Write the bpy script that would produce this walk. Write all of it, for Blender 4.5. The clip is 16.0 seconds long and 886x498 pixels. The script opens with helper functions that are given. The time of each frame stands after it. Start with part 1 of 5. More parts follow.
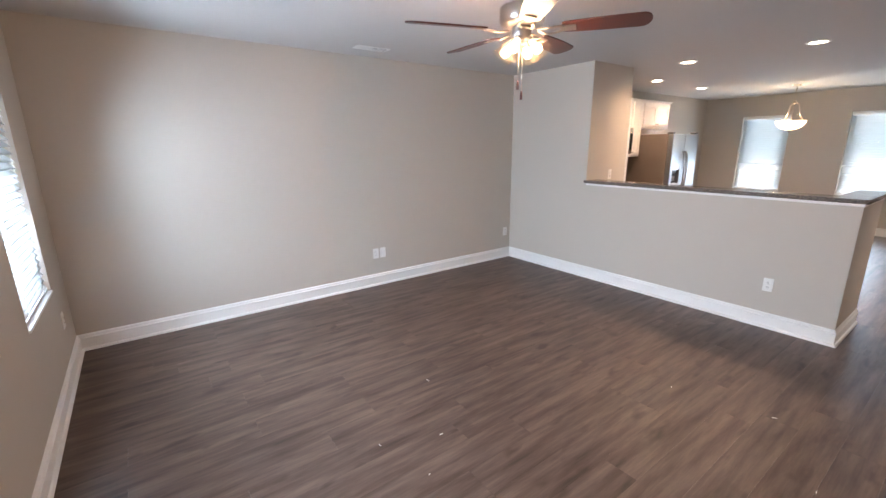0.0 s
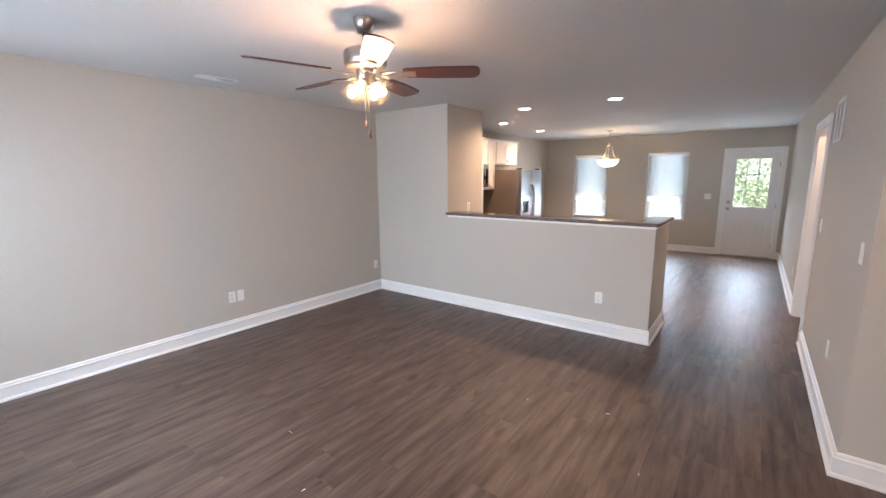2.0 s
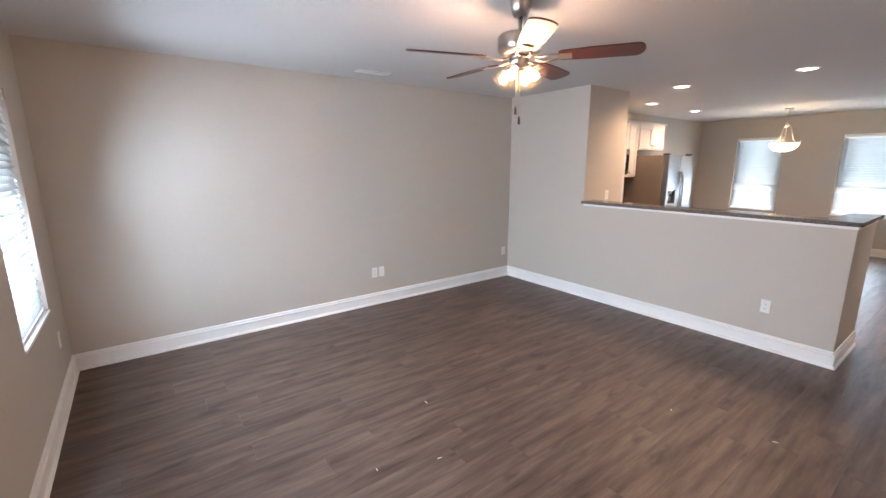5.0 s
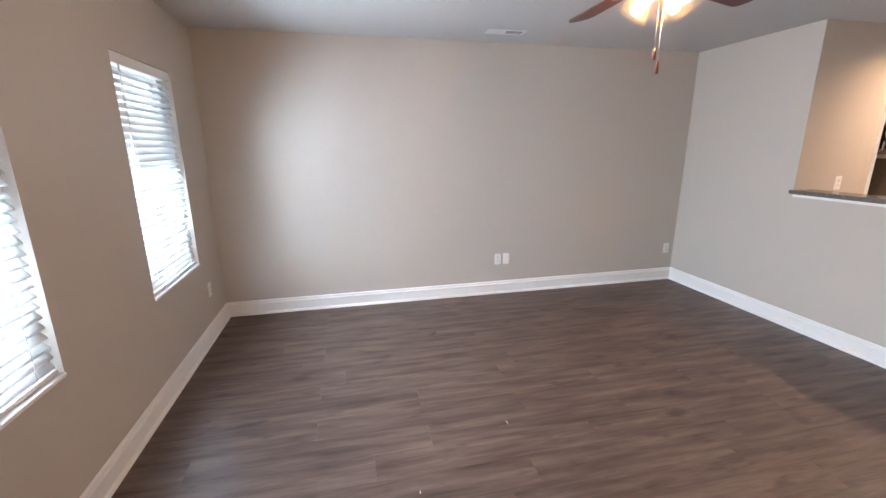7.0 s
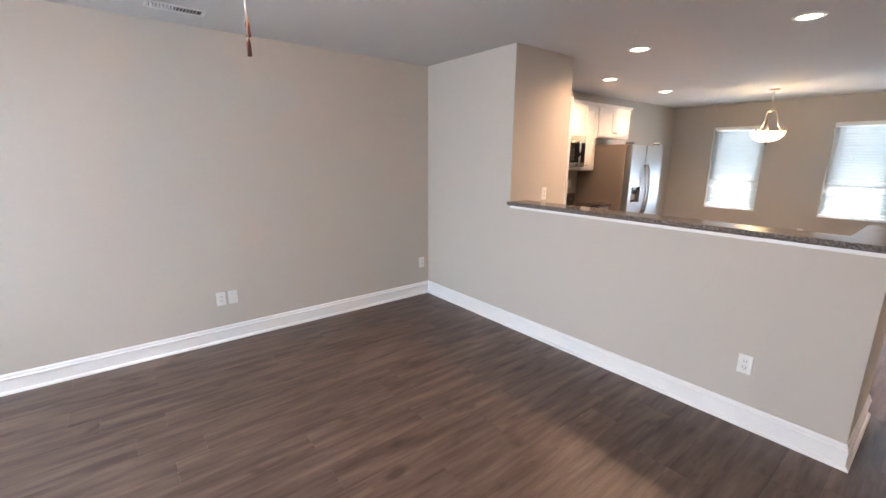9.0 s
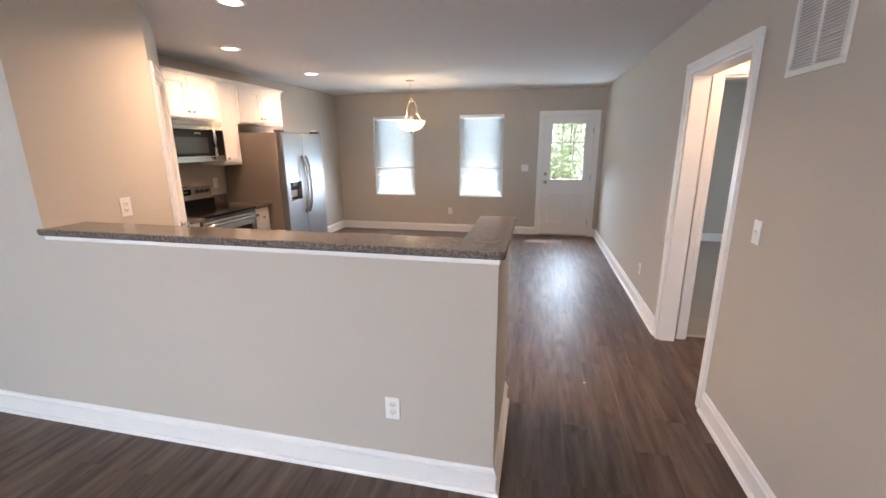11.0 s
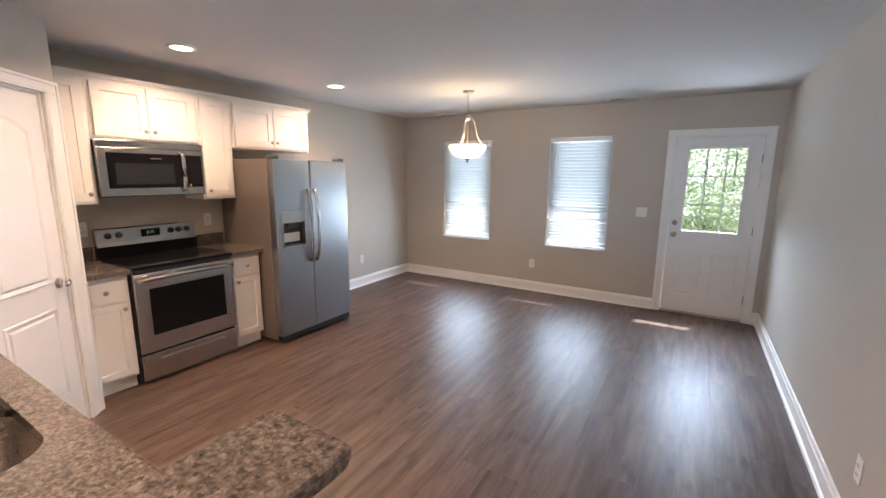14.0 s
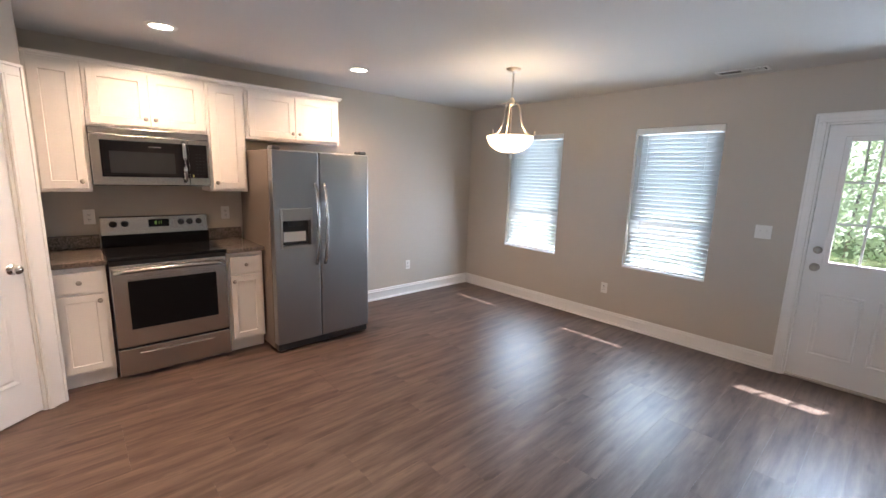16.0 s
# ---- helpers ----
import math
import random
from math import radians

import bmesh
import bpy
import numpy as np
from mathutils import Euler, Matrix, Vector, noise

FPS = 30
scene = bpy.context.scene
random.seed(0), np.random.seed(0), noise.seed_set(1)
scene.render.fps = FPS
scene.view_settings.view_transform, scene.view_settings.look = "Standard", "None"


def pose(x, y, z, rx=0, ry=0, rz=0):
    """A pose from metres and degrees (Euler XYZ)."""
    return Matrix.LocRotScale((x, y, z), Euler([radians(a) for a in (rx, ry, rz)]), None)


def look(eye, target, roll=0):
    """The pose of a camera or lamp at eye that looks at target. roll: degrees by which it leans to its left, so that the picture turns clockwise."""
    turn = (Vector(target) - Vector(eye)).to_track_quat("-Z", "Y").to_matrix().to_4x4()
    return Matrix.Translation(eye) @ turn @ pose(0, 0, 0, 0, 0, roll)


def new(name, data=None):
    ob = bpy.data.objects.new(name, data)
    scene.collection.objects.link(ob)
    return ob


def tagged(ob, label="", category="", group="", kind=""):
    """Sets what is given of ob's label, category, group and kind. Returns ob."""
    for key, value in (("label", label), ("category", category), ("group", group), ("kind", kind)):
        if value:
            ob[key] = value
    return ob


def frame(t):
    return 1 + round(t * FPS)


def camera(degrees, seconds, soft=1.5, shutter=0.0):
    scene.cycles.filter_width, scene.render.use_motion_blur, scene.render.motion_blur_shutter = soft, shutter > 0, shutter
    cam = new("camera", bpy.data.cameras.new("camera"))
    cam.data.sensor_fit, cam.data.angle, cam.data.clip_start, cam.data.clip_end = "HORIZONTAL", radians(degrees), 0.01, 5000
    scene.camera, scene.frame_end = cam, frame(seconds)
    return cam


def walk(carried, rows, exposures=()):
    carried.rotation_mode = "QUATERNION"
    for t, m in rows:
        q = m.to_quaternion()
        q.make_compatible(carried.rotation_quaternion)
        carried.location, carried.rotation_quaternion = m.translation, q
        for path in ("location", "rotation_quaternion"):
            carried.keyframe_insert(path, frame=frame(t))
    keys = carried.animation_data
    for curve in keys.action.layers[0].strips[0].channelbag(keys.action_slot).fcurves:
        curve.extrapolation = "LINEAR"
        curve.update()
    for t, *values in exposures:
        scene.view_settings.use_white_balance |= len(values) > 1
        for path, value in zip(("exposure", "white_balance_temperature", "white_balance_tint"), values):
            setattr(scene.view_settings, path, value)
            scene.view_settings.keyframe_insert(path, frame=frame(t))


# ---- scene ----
cam = camera(93.9, 16.0)
PATH = [
    (0, (4.176, -4.275, 1.577), (2.613, -3.125, 1.092), -0.5),
    (0.5, (4.202, -4.196, 1.556), (2.675, -2.994, 1.084), -0.5),
    (1, (4.233, -4.156, 1.585), (2.778, -2.859, 1.139), -0.3),
    (1.5, (4.261, -4.164, 1.588), (2.919, -2.728, 1.217), -0.2),
    (2, (4.278, -4.186, 1.597), (3.096, -2.609, 1.256), -0.4),
    (2.5, (4.274, -4.217, 1.588), (3.161, -2.593, 1.238), -0.5),
    (3, (4.247, -4.24, 1.584), (3.136, -2.618, 1.219), -0.1),
    (3.5, (4.233, -4.255, 1.599), (3.06, -2.68, 1.223), -0.0),
    (4, (4.226, -4.271, 1.588), (2.937, -2.788, 1.214), -0.2),
    (4.5, (4.214, -4.278, 1.593), (2.778, -2.94, 1.208), -0.2),
    (5, (4.184, -4.283, 1.605), (2.611, -3.116, 1.201), -0.2),
    (5.2, (4.155, -4.304, 1.618), (2.52, -3.235, 1.189), -0.2),
    (7.3, (3.957, -3.538, 1.551), (2.062, -3.126, 1.061), -0.3),
    (7.5, (3.934, -3.467, 1.55), (2.049, -2.999, 1.069), -0.5),
    (8, (3.793, -3.257, 1.572), (1.974, -2.543, 1.144), 0.4),
    (8.5, (3.712, -3.063, 1.558), (2.0, -2.127, 1.118), 0.0),
    (9, (3.731, -2.771, 1.563), (2.208, -1.552, 1.122), 0.4),
    (9.5, (3.765, -2.531, 1.564), (2.638, -0.941, 1.115), 0.3),
    (10, (3.689, -2.268, 1.562), (3.13, -0.413, 1.064), -0.1),
    (10.2, (3.672, -2.174, 1.563), (3.275, -0.291, 1.017), -0.7),
    (12.3, (3.868, -0.60, 1.612), (3.300, 1.280, 1.245), 1.1),
    (12.5, (3.885, -0.495, 1.605), (3.288, 1.378, 1.237), 1.3),
    (13, (3.891, -0.142, 1.614), (3.226, 1.715, 1.285), 1.8),
    (13.5, (3.972, 0.133, 1.585), (3.131, 1.916, 1.251), 0.5),
    (14, (4.047, 0.385, 1.605), (3.028, 2.069, 1.25), 0.5),
    (14.5, (4.09, 0.704, 1.583), (3.081, 2.393, 1.224), 1.2),
    (15, (4.094, 1.009, 1.587), (3.178, 2.741, 1.188), 0.7),
    (15.5, (4.224, 1.311, 1.612), (2.919, 2.781, 1.244), 0.4),
    (16, (4.267, 1.537, 1.566), (2.811, 2.862, 1.215), 1.8),
]
walk(cam, [(t, look(eye, target, roll)) for t, eye, target, roll in PATH],
     exposures=[(0.0, 2.31, 6200, 13), (8.0, 2.36, 6300, 14), (10.0, 2.45, 6350, 13), (12.4, 2.29, 6050, 13), (13.5, 2.28, 6000, 13), (16.0, 2.27, 5950, 12)])

# ---- light ----
world = bpy.data.worlds.new("sky")
scene.world = world
world.use_nodes = True
wn = world.node_tree.nodes
sky = wn.new("ShaderNodeTexSky")
sky.sky_type, sky.sun_disc = "NISHITA", False
sky.sun_elevation, sky.sun_rotation = radians(58), radians(30)
wn["Background"].inputs[1].default_value = 0.08
world.node_tree.links.new(sky.outputs[0], wn["Background"].inputs[0])

SUN_DIR = Vector((-0.58, -1.0, -1.86)).normalized()
sun = new("sun", bpy.data.lights.new("sun", "SUN"))
sun.data.energy, sun.data.angle, sun.data.color = 5.0, radians(0.5), (1.0, 0.95, 0.87)
sun.matrix_world = look((2, 14, 12), Vector((2, 14, 12)) + SUN_DIR)

WARM = (1.0, 0.64, 0.40)
DAY = (0.72, 0.865, 1.0)
CAN_WATTS, FAN_WATTS, PENDANT_WATTS, HALL_WATTS, ENTRY_WATTS = 4.5, 1.9, 3.0, 8.0, 10.0
FRONT_DAY, BACK_DAY, DOOR_DAY, BED_DAY = 14.0, 4.2, 2.6, 4.0
FRONT_BEHIND, BACK_BEHIND = 2.6, 2.7
BACK_GLOW, FRONT_GLOW, EAST_GLOW = 0.52, 0.7, 0.5


def bulb(place, watts, size=0.03, color=WARM):
    lamp = new("lamp", bpy.data.lights.new("lamp", "POINT"))
    lamp.data.energy, lamp.data.shadow_soft_size, lamp.data.color = watts, size, color
    lamp.location = place
    return lamp


def skylight(place, width, height, turn, watts, tilt=-76, spread=145):
    """An area lamp in place of daylight through an opening; turn 0 sends it towards -y."""
    lamp = new("daylight", bpy.data.lights.new("daylight", "AREA"))
    lamp.data.shape, lamp.data.size, lamp.data.size_y = "RECTANGLE", width, height
    lamp.data.energy, lamp.data.color, lamp.data.spread = watts, DAY, radians(spread)
    lamp.matrix_world = pose(*place, 0, 0, turn) @ pose(0, 0, 0, tilt, 0, 0)
    return lamp


# ---- plan ----
H = 2.472                    # ceiling
XK = 0.01                   # kitchen's west wall
XE = 4.765                    # east wall
YS, YN = -4.831, 5.893        # front and back walls
BAR = 1.167                   # top of the raised bar

# ---- materials ----


def nodes_of(name):
    m = bpy.data.materials.new(name)
    m.use_nodes = True
    return m, m.node_tree, m.node_tree.nodes["Principled BSDF"]


def mix_color(tree, fac, a, b):
    n = tree.nodes.new("ShaderNodeMix")
    n.data_type = "RGBA"
    n.inputs[6].default_value, n.inputs[7].default_value = (*a, 1), (*b, 1)
    tree.links.new(fac, n.inputs[0])
    return n.outputs[2]


def place_vector(tree, stretch=(1, 1, 1), world_space=True):
    g = tree.nodes.new("ShaderNodeNewGeometry" if world_space else "ShaderNodeTexCoord")
    m = tree.nodes.new("ShaderNodeMapping")
    m.inputs["Scale"].default_value = stretch
    tree.links.new(g.outputs["Position" if world_space else "Object"], m.inputs["Vector"])
    return m.outputs[0]


def noise_node(tree, vector, scale, detail=4, rough=0.55):
    n = tree.nodes.new("ShaderNodeTexNoise")
    n.inputs["Scale"].default_value, n.inputs["Detail"].default_value = scale, detail
    n.inputs["Roughness"].default_value = rough
    tree.links.new(vector, n.inputs["Vector"])
    return n.outputs["Fac"]


def ramp(tree, fac, stops):
    n = tree.nodes.new("ShaderNodeValToRGB")
    e = n.color_ramp.elements
    e[0].position, e[0].color = stops[0][0], (*stops[0][1], 1)
    e[1].position, e[1].color = stops[-1][0], (*stops[-1][1], 1)
    for pos, c in stops[1:-1]:
        e.new(pos).color = (*c, 1)
    tree.links.new(fac, n.inputs[0])
    return n.outputs[0]


def bump(tree, bsdf, height, strength, distance=0.002):
    b = tree.nodes.new("ShaderNodeBump")
    b.inputs["Strength"].default_value, b.inputs["Distance"].default_value = strength, distance
    tree.links.new(height, b.inputs["Height"])
    tree.links.new(b.outputs[0], bsdf.inputs["Normal"])


def surface(name, color, rough, metal=0.0, vary=0.06, scale=3.0, grain=120.0, relief=0.1, stretch=(1, 1, 1), coat=0.0, local=False):
    """A plain finish with slow and fine variation and a little relief."""
    m, tree, bsdf = nodes_of(name)
    v = place_vector(tree, stretch, not local)
    slow, fine = noise_node(tree, v, scale), noise_node(tree, v, grain, 2)
    lo, hi = [c * (1 - vary) for c in color], [min(1, c * (1 + vary)) for c in color]
    tree.links.new(mix_color(tree, slow, lo, hi), bsdf.inputs["Base Color"])
    r = tree.nodes.new("ShaderNodeMapRange")
    r.inputs["To Min"].default_value, r.inputs["To Max"].default_value = rough * 0.85, min(1, rough * 1.15)
    tree.links.new(slow, r.inputs["Value"])
    tree.links.new(r.outputs[0], bsdf.inputs["Roughness"])
    bsdf.inputs["Metallic"].default_value = metal
    bsdf.inputs["Coat Weight"].default_value = coat
    bump(tree, bsdf, fine, relief)
    return m


def glowing(name, color, strength):
    m, tree, bsdf = nodes_of(name)
    bsdf.inputs["Base Color"].default_value = (*color, 1)
    bsdf.inputs["Emission Color"].default_value = (*color, 1)
    bsdf.inputs["Emission Strength"].default_value = strength
    return m


def planks_material():
    m, tree, bsdf = nodes_of("vinyl_plank")
    info = tree.nodes.new("ShaderNodeObjectInfo")
    g = tree.nodes.new("ShaderNodeNewGeometry")
    shift = tree.nodes.new("ShaderNodeVectorMath")
    shift.operation = "MULTIPLY_ADD"
    tree.links.new(info.outputs["Random"], shift.inputs[0])
    shift.inputs[1].default_value = (7.3, 31.7, 0)
    tree.links.new(g.outputs["Position"], shift.inputs[2])
    def stretched(sc):
        mp = tree.nodes.new("ShaderNodeMapping")
        mp.inputs["Scale"].default_value = sc
        tree.links.new(shift.outputs[0], mp.inputs["Vector"])
        return mp.outputs[0]
    grain = noise_node(tree, stretched((10.5, 1.0, 1)), 1.5, 6, 0.62)
    fine = noise_node(tree, stretched((90, 3.0, 1)), 2.0, 3, 0.6)
    blot = noise_node(tree, stretched((3.2, 1.0, 1)), 1.5, 4, 0.55)
    knots = ramp(tree, noise_node(tree, stretched((9, 3.2, 1)), 1.25, 2, 0.45), [(0.25, (0.40, 0.37, 0.35)), (0.32, (0.72, 0.70, 0.68)), (0.40, (1.0, 1.0, 1.0))])
    hair = ramp(tree, fine, [(0.25, (0.86, 0.85, 0.84)), (0.5, (1.0, 1.0, 1.0)), (0.75, (1.07, 1.07, 1.07))])
    streak = tree.nodes.new("ShaderNodeVectorMath")
    streak.operation = "MULTIPLY"
    tree.links.new(knots, streak.inputs[0])
    tree.links.new(hair, streak.inputs[1])
    streak = streak.outputs[0]
    tone = ramp(tree, grain, [(0.27, (0.030, 0.017, 0.013)), (0.40, (0.070, 0.044, 0.034)), (0.54, (0.116, 0.078, 0.061)), (0.72, (0.178, 0.124, 0.099))])
    dark = ramp(tree, blot, [(0.30, (0.80, 0.79, 0.78)), (0.5, (0.97, 0.96, 0.95)), (0.7, (1.08, 1.07, 1.06))])
    each = tree.nodes.new("ShaderNodeMapRange")
    each.inputs["To Min"].default_value, each.inputs["To Max"].default_value = 0.95, 1.05
    tree.links.new(info.outputs["Random"], each.inputs["Value"])
    a = tree.nodes.new("ShaderNodeVectorMath")
    a.operation = "MULTIPLY"
    tree.links.new(tone, a.inputs[0])
    tree.links.new(dark, a.inputs[1])
    b = tree.nodes.new("ShaderNodeVectorMath")
    b.operation = "SCALE"
    c = tree.nodes.new("ShaderNodeVectorMath")
    c.operation = "MULTIPLY"
    tree.links.new(a.outputs[0], c.inputs[0])
    tree.links.new(streak, c.inputs[1])
    tree.links.new(c.outputs[0], b.inputs[0])
    tree.links.new(each.outputs[0], b.inputs["Scale"])
    tree.links.new(b.outputs[0], bsdf.inputs["Base Color"])
    r = tree.nodes.new("ShaderNodeMapRange")
    r.inputs["To Min"].default_value, r.inputs["To Max"].default_value = 0.35, 0.50
    tree.links.new(fine, r.inputs["Value"])
    tree.links.new(r.outputs[0], bsdf.inputs["Roughness"])
    bump(tree, bsdf, fine, 0.12, 0.001)
    return m


def granite_material(name, polish=(0.10, 0.20)):
    m, tree, bsdf = nodes_of(name)
    v = place_vector(tree, (1, 1, 1))
    vor = tree.nodes.new("ShaderNodeTexVoronoi")
    vor.inputs["Scale"].default_value = 150
    tree.links.new(v, vor.inputs["Vector"])
    n1 = noise_node(tree, v, 75, 5, 0.62)
    n2 = noise_node(tree, v, 9, 3)
    c1 = ramp(tree, n1, [(0.28, (0.036, 0.033, 0.031)), (0.42, (0.082, 0.072, 0.065)), (0.52, (0.125, 0.110, 0.098)), (0.62, (0.19, 0.172, 0.158)), (0.75, (0.09, 0.08, 0.072))])
    sep = tree.nodes.new("ShaderNodeSeparateColor")
    tree.links.new(vor.outputs["Color"], sep.inputs[0])
    c2 = ramp(tree, sep.outputs[0], [(0.0, (0.5, 0.48, 0.47)), (0.25, (0.9, 0.88, 0.86)), (0.7, (1.08, 1.04, 1.0)), (1.0, (1.4, 1.32, 1.25))])
    a = tree.nodes.new("ShaderNodeVectorMath")
    a.operation = "MULTIPLY"
    tree.links.new(c1, a.inputs[0])
    tree.links.new(c2, a.inputs[1])
    tree.links.new(a.outputs[0], bsdf.inputs["Base Color"])
    r = tree.nodes.new("ShaderNodeMapRange")
    r.inputs["To Min"].default_value, r.inputs["To Max"].default_value = polish
    tree.links.new(n2, r.inputs["Value"])
    tree.links.new(r.outputs[0], bsdf.inputs["Roughness"])
    return m


def brushed(name, color, rough, stretch, strength=0.35):
    m, tree, bsdf = nodes_of(name)
    v = place_vector(tree, stretch)
    fine, slow = noise_node(tree, v, 3.0, 4, 0.6), noise_node(tree, place_vector(tree), 1.3, 2)
    lo, hi = [c * 0.9 for c in color], [c * 1.07 for c in color]
    tree.links.new(mix_color(tree, slow, lo, hi), bsdf.inputs["Base Color"])
    bsdf.inputs["Metallic"].default_value = 1.0
    r = tree.nodes.new("ShaderNodeMapRange")
    r.inputs["To Min"].default_value, r.inputs["To Max"].default_value = rough * 0.8, rough * 1.2
    tree.links.new(fine, r.inputs["Value"])
    tree.links.new(r.outputs[0], bsdf.inputs["Roughness"])
    bump(tree, bsdf, fine, strength, 0.0006)
    return m


def glass_material(name, tint=(1, 1, 1), rough=0.0):
    m, tree, bsdf = nodes_of(name)
    bsdf.inputs["Base Color"].default_value = (*tint, 1)
    bsdf.inputs["Roughness"].default_value = rough
    bsdf.inputs["Transmission Weight"].default_value = 1.0
    bsdf.inputs["IOR"].default_value = 1.45
    return m


def slat_material():
    m, tree, bsdf = nodes_of("blind_slat_white")
    v = place_vector(tree)
    n = noise_node(tree, v, 6)
    tree.links.new(mix_color(tree, n, (0.76, 0.77, 0.77), (0.84, 0.85, 0.85)), bsdf.inputs["Base Color"])
    bsdf.inputs["Roughness"].default_value = 0.45
    trans = tree.nodes.new("ShaderNodeBsdfTranslucent")
    trans.inputs["Color"].default_value = (0.86, 0.92, 0.95, 1)
    mixer = tree.nodes.new("ShaderNodeMixShader")
    mixer.inputs[0].default_value = 0.22
    tree.links.new(bsdf.outputs[0], mixer.inputs[1])
    tree.links.new(trans.outputs[0], mixer.inputs[2])
    tree.links.new(mixer.outputs[0], tree.nodes["Material Output"].inputs["Surface"])
    return m


# Backdrop whose patterned colour gives off its own light.
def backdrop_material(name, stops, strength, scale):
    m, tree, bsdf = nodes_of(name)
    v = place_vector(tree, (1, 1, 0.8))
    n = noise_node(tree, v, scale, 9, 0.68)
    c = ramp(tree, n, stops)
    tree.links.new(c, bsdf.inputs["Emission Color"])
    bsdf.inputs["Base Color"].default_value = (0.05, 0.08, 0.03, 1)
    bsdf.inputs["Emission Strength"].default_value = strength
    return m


WALL = surface("wall_paint_greige", (0.50, 0.465, 0.415), 0.82, vary=0.025, scale=1.4, grain=260, relief=0.10)
CEIL = surface("ceiling_paint_white", (0.57, 0.56, 0.55), 0.9, vary=0.03, scale=1.1, grain=160, relief=0.16)
TRIM = surface("trim_paint_white", (0.80, 0.80, 0.79), 0.34, vary=0.02, scale=5, grain=90, relief=0.04)
DOOR = surface("door_paint_white", (0.78, 0.78, 0.78), 0.36, vary=0.02, scale=4, grain=110, relief=0.05)
CABINET = surface("cabinet_paint_white", (0.78, 0.76, 0.73), 0.38, vary=0.02, scale=5, grain=90, relief=0.04)
PLASTIC = surface("white_plastic", (0.78, 0.78, 0.76), 0.35, vary=0.02, relief=0.0)
PLASTIC_DARK = surface("slot_dark", (0.05, 0.05, 0.05), 0.5, relief=0.0)
PLANK = planks_material()
GRANITE = granite_material("granite_brown_grey")
GRANITE_RAW = granite_material("granite_unpolished_edge", (0.55, 0.75))
STEEL = brushed("stainless_steel", (0.50, 0.49, 0.47), 0.24, (2, 2, 160), 0.12)
STEEL_V = brushed("stainless_steel_door", (0.36, 0.365, 0.37), 0.36, (160, 160, 1.5), 0.012)
SIDE = surface("appliance_side_taupe", (0.20, 0.165, 0.14), 0.42, metal=0.35, vary=0.06, scale=3, grain=240, relief=0.1)
CHROME = brushed("chrome", (0.72, 0.72, 0.72), 0.10, (20, 20, 20), 0.02)
NICKEL = brushed("brushed_nickel", (0.42, 0.39, 0.36), 0.30, (60, 60, 60), 0.1)
NICKEL_PALE = brushed("pale_satin_nickel", (0.52, 0.45, 0.37), 0.34, (60, 60, 60), 0.1)
BLACK_GLASS = surface("black_ceramic_glass", (0.008, 0.008, 0.009), 0.09, vary=0.1, relief=0.0)
BLACK_GLASS.node_tree.nodes["Principled BSDF"].inputs["Specular IOR Level"].default_value = 0.12
BLACK = surface("black_plastic", (0.018, 0.018, 0.018), 0.35, vary=0.1, relief=0.02)
GREY_SCREEN = surface("oven_window_grey", (0.022, 0.023, 0.025), 0.12, vary=0.08, relief=0.0)
CHERRY = surface("cherry_blade", (0.062, 0.014, 0.008), 0.42, vary=0.25, scale=2.2, grain=40, relief=0.08, stretch=(1, 1, 1), coat=0.1)
SINK_STEEL = brushed("sink_steel", (0.50, 0.45, 0.40), 0.28, (40, 3, 40), 0.2)
CARPET = surface("carpet_grey_beige", (0.36, 0.335, 0.30), 0.95, vary=0.12, scale=5, grain=420, relief=0.9)
DIRT = surface("painted_metal_grille", (0.74, 0.74, 0.72), 0.45, vary=0.03, relief=0.03)
GREY_BACK = surface("grille_filter_grey", (0.5, 0.5, 0.48), 0.9, relief=0.0)
SHADE = surface("shade_dark", (0.06, 0.06, 0.06), 0.8, relief=0.0)
THRESHOLD = surface("aluminium_sill", (0.55, 0.52, 0.48), 0.4, metal=0.8, vary=0.08)
PANE = glass_material("window_glass")
SLAT = slat_material()
BULB = glowing("lit_bulb", (1.0, 0.74, 0.45), 5.0)
DISC = glowing("lit_lens", (1.0, 0.84, 0.62), 7.0)
LED = glowing("green_digits", (0.55, 0.9, 0.2), 0.035)
HINGE = surface("hinge_grey", (0.10, 0.10, 0.10), 0.5, relief=0.0)
YELLOW = surface("yellow_reflection", (0.42, 0.38, 0.10), 0.5, relief=0.0)


def frosted_material(name, color, glow):
    m, tree, bsdf = nodes_of(name)
    v = place_vector(tree)
    n = noise_node(tree, v, 22, 4)
    tree.links.new(mix_color(tree, n, [c * 0.86 for c in color], color), bsdf.inputs["Base Color"])
    bsdf.inputs["Roughness"].default_value = 0.4
    trans = tree.nodes.new("ShaderNodeBsdfTranslucent")
    trans.inputs["Color"].default_value = (*color, 1)
    mixer = tree.nodes.new("ShaderNodeMixShader")
    mixer.inputs[0].default_value = 0.6
    bsdf.inputs["Emission Color"].default_value = (*color, 1)
    bsdf.inputs["Emission Strength"].default_value = glow
    tree.links.new(bsdf.outputs[0], mixer.inputs[1])
    tree.links.new(trans.outputs[0], mixer.inputs[2])
    tree.links.new(mixer.outputs[0], tree.nodes["Material Output"].inputs["Surface"])
    return m


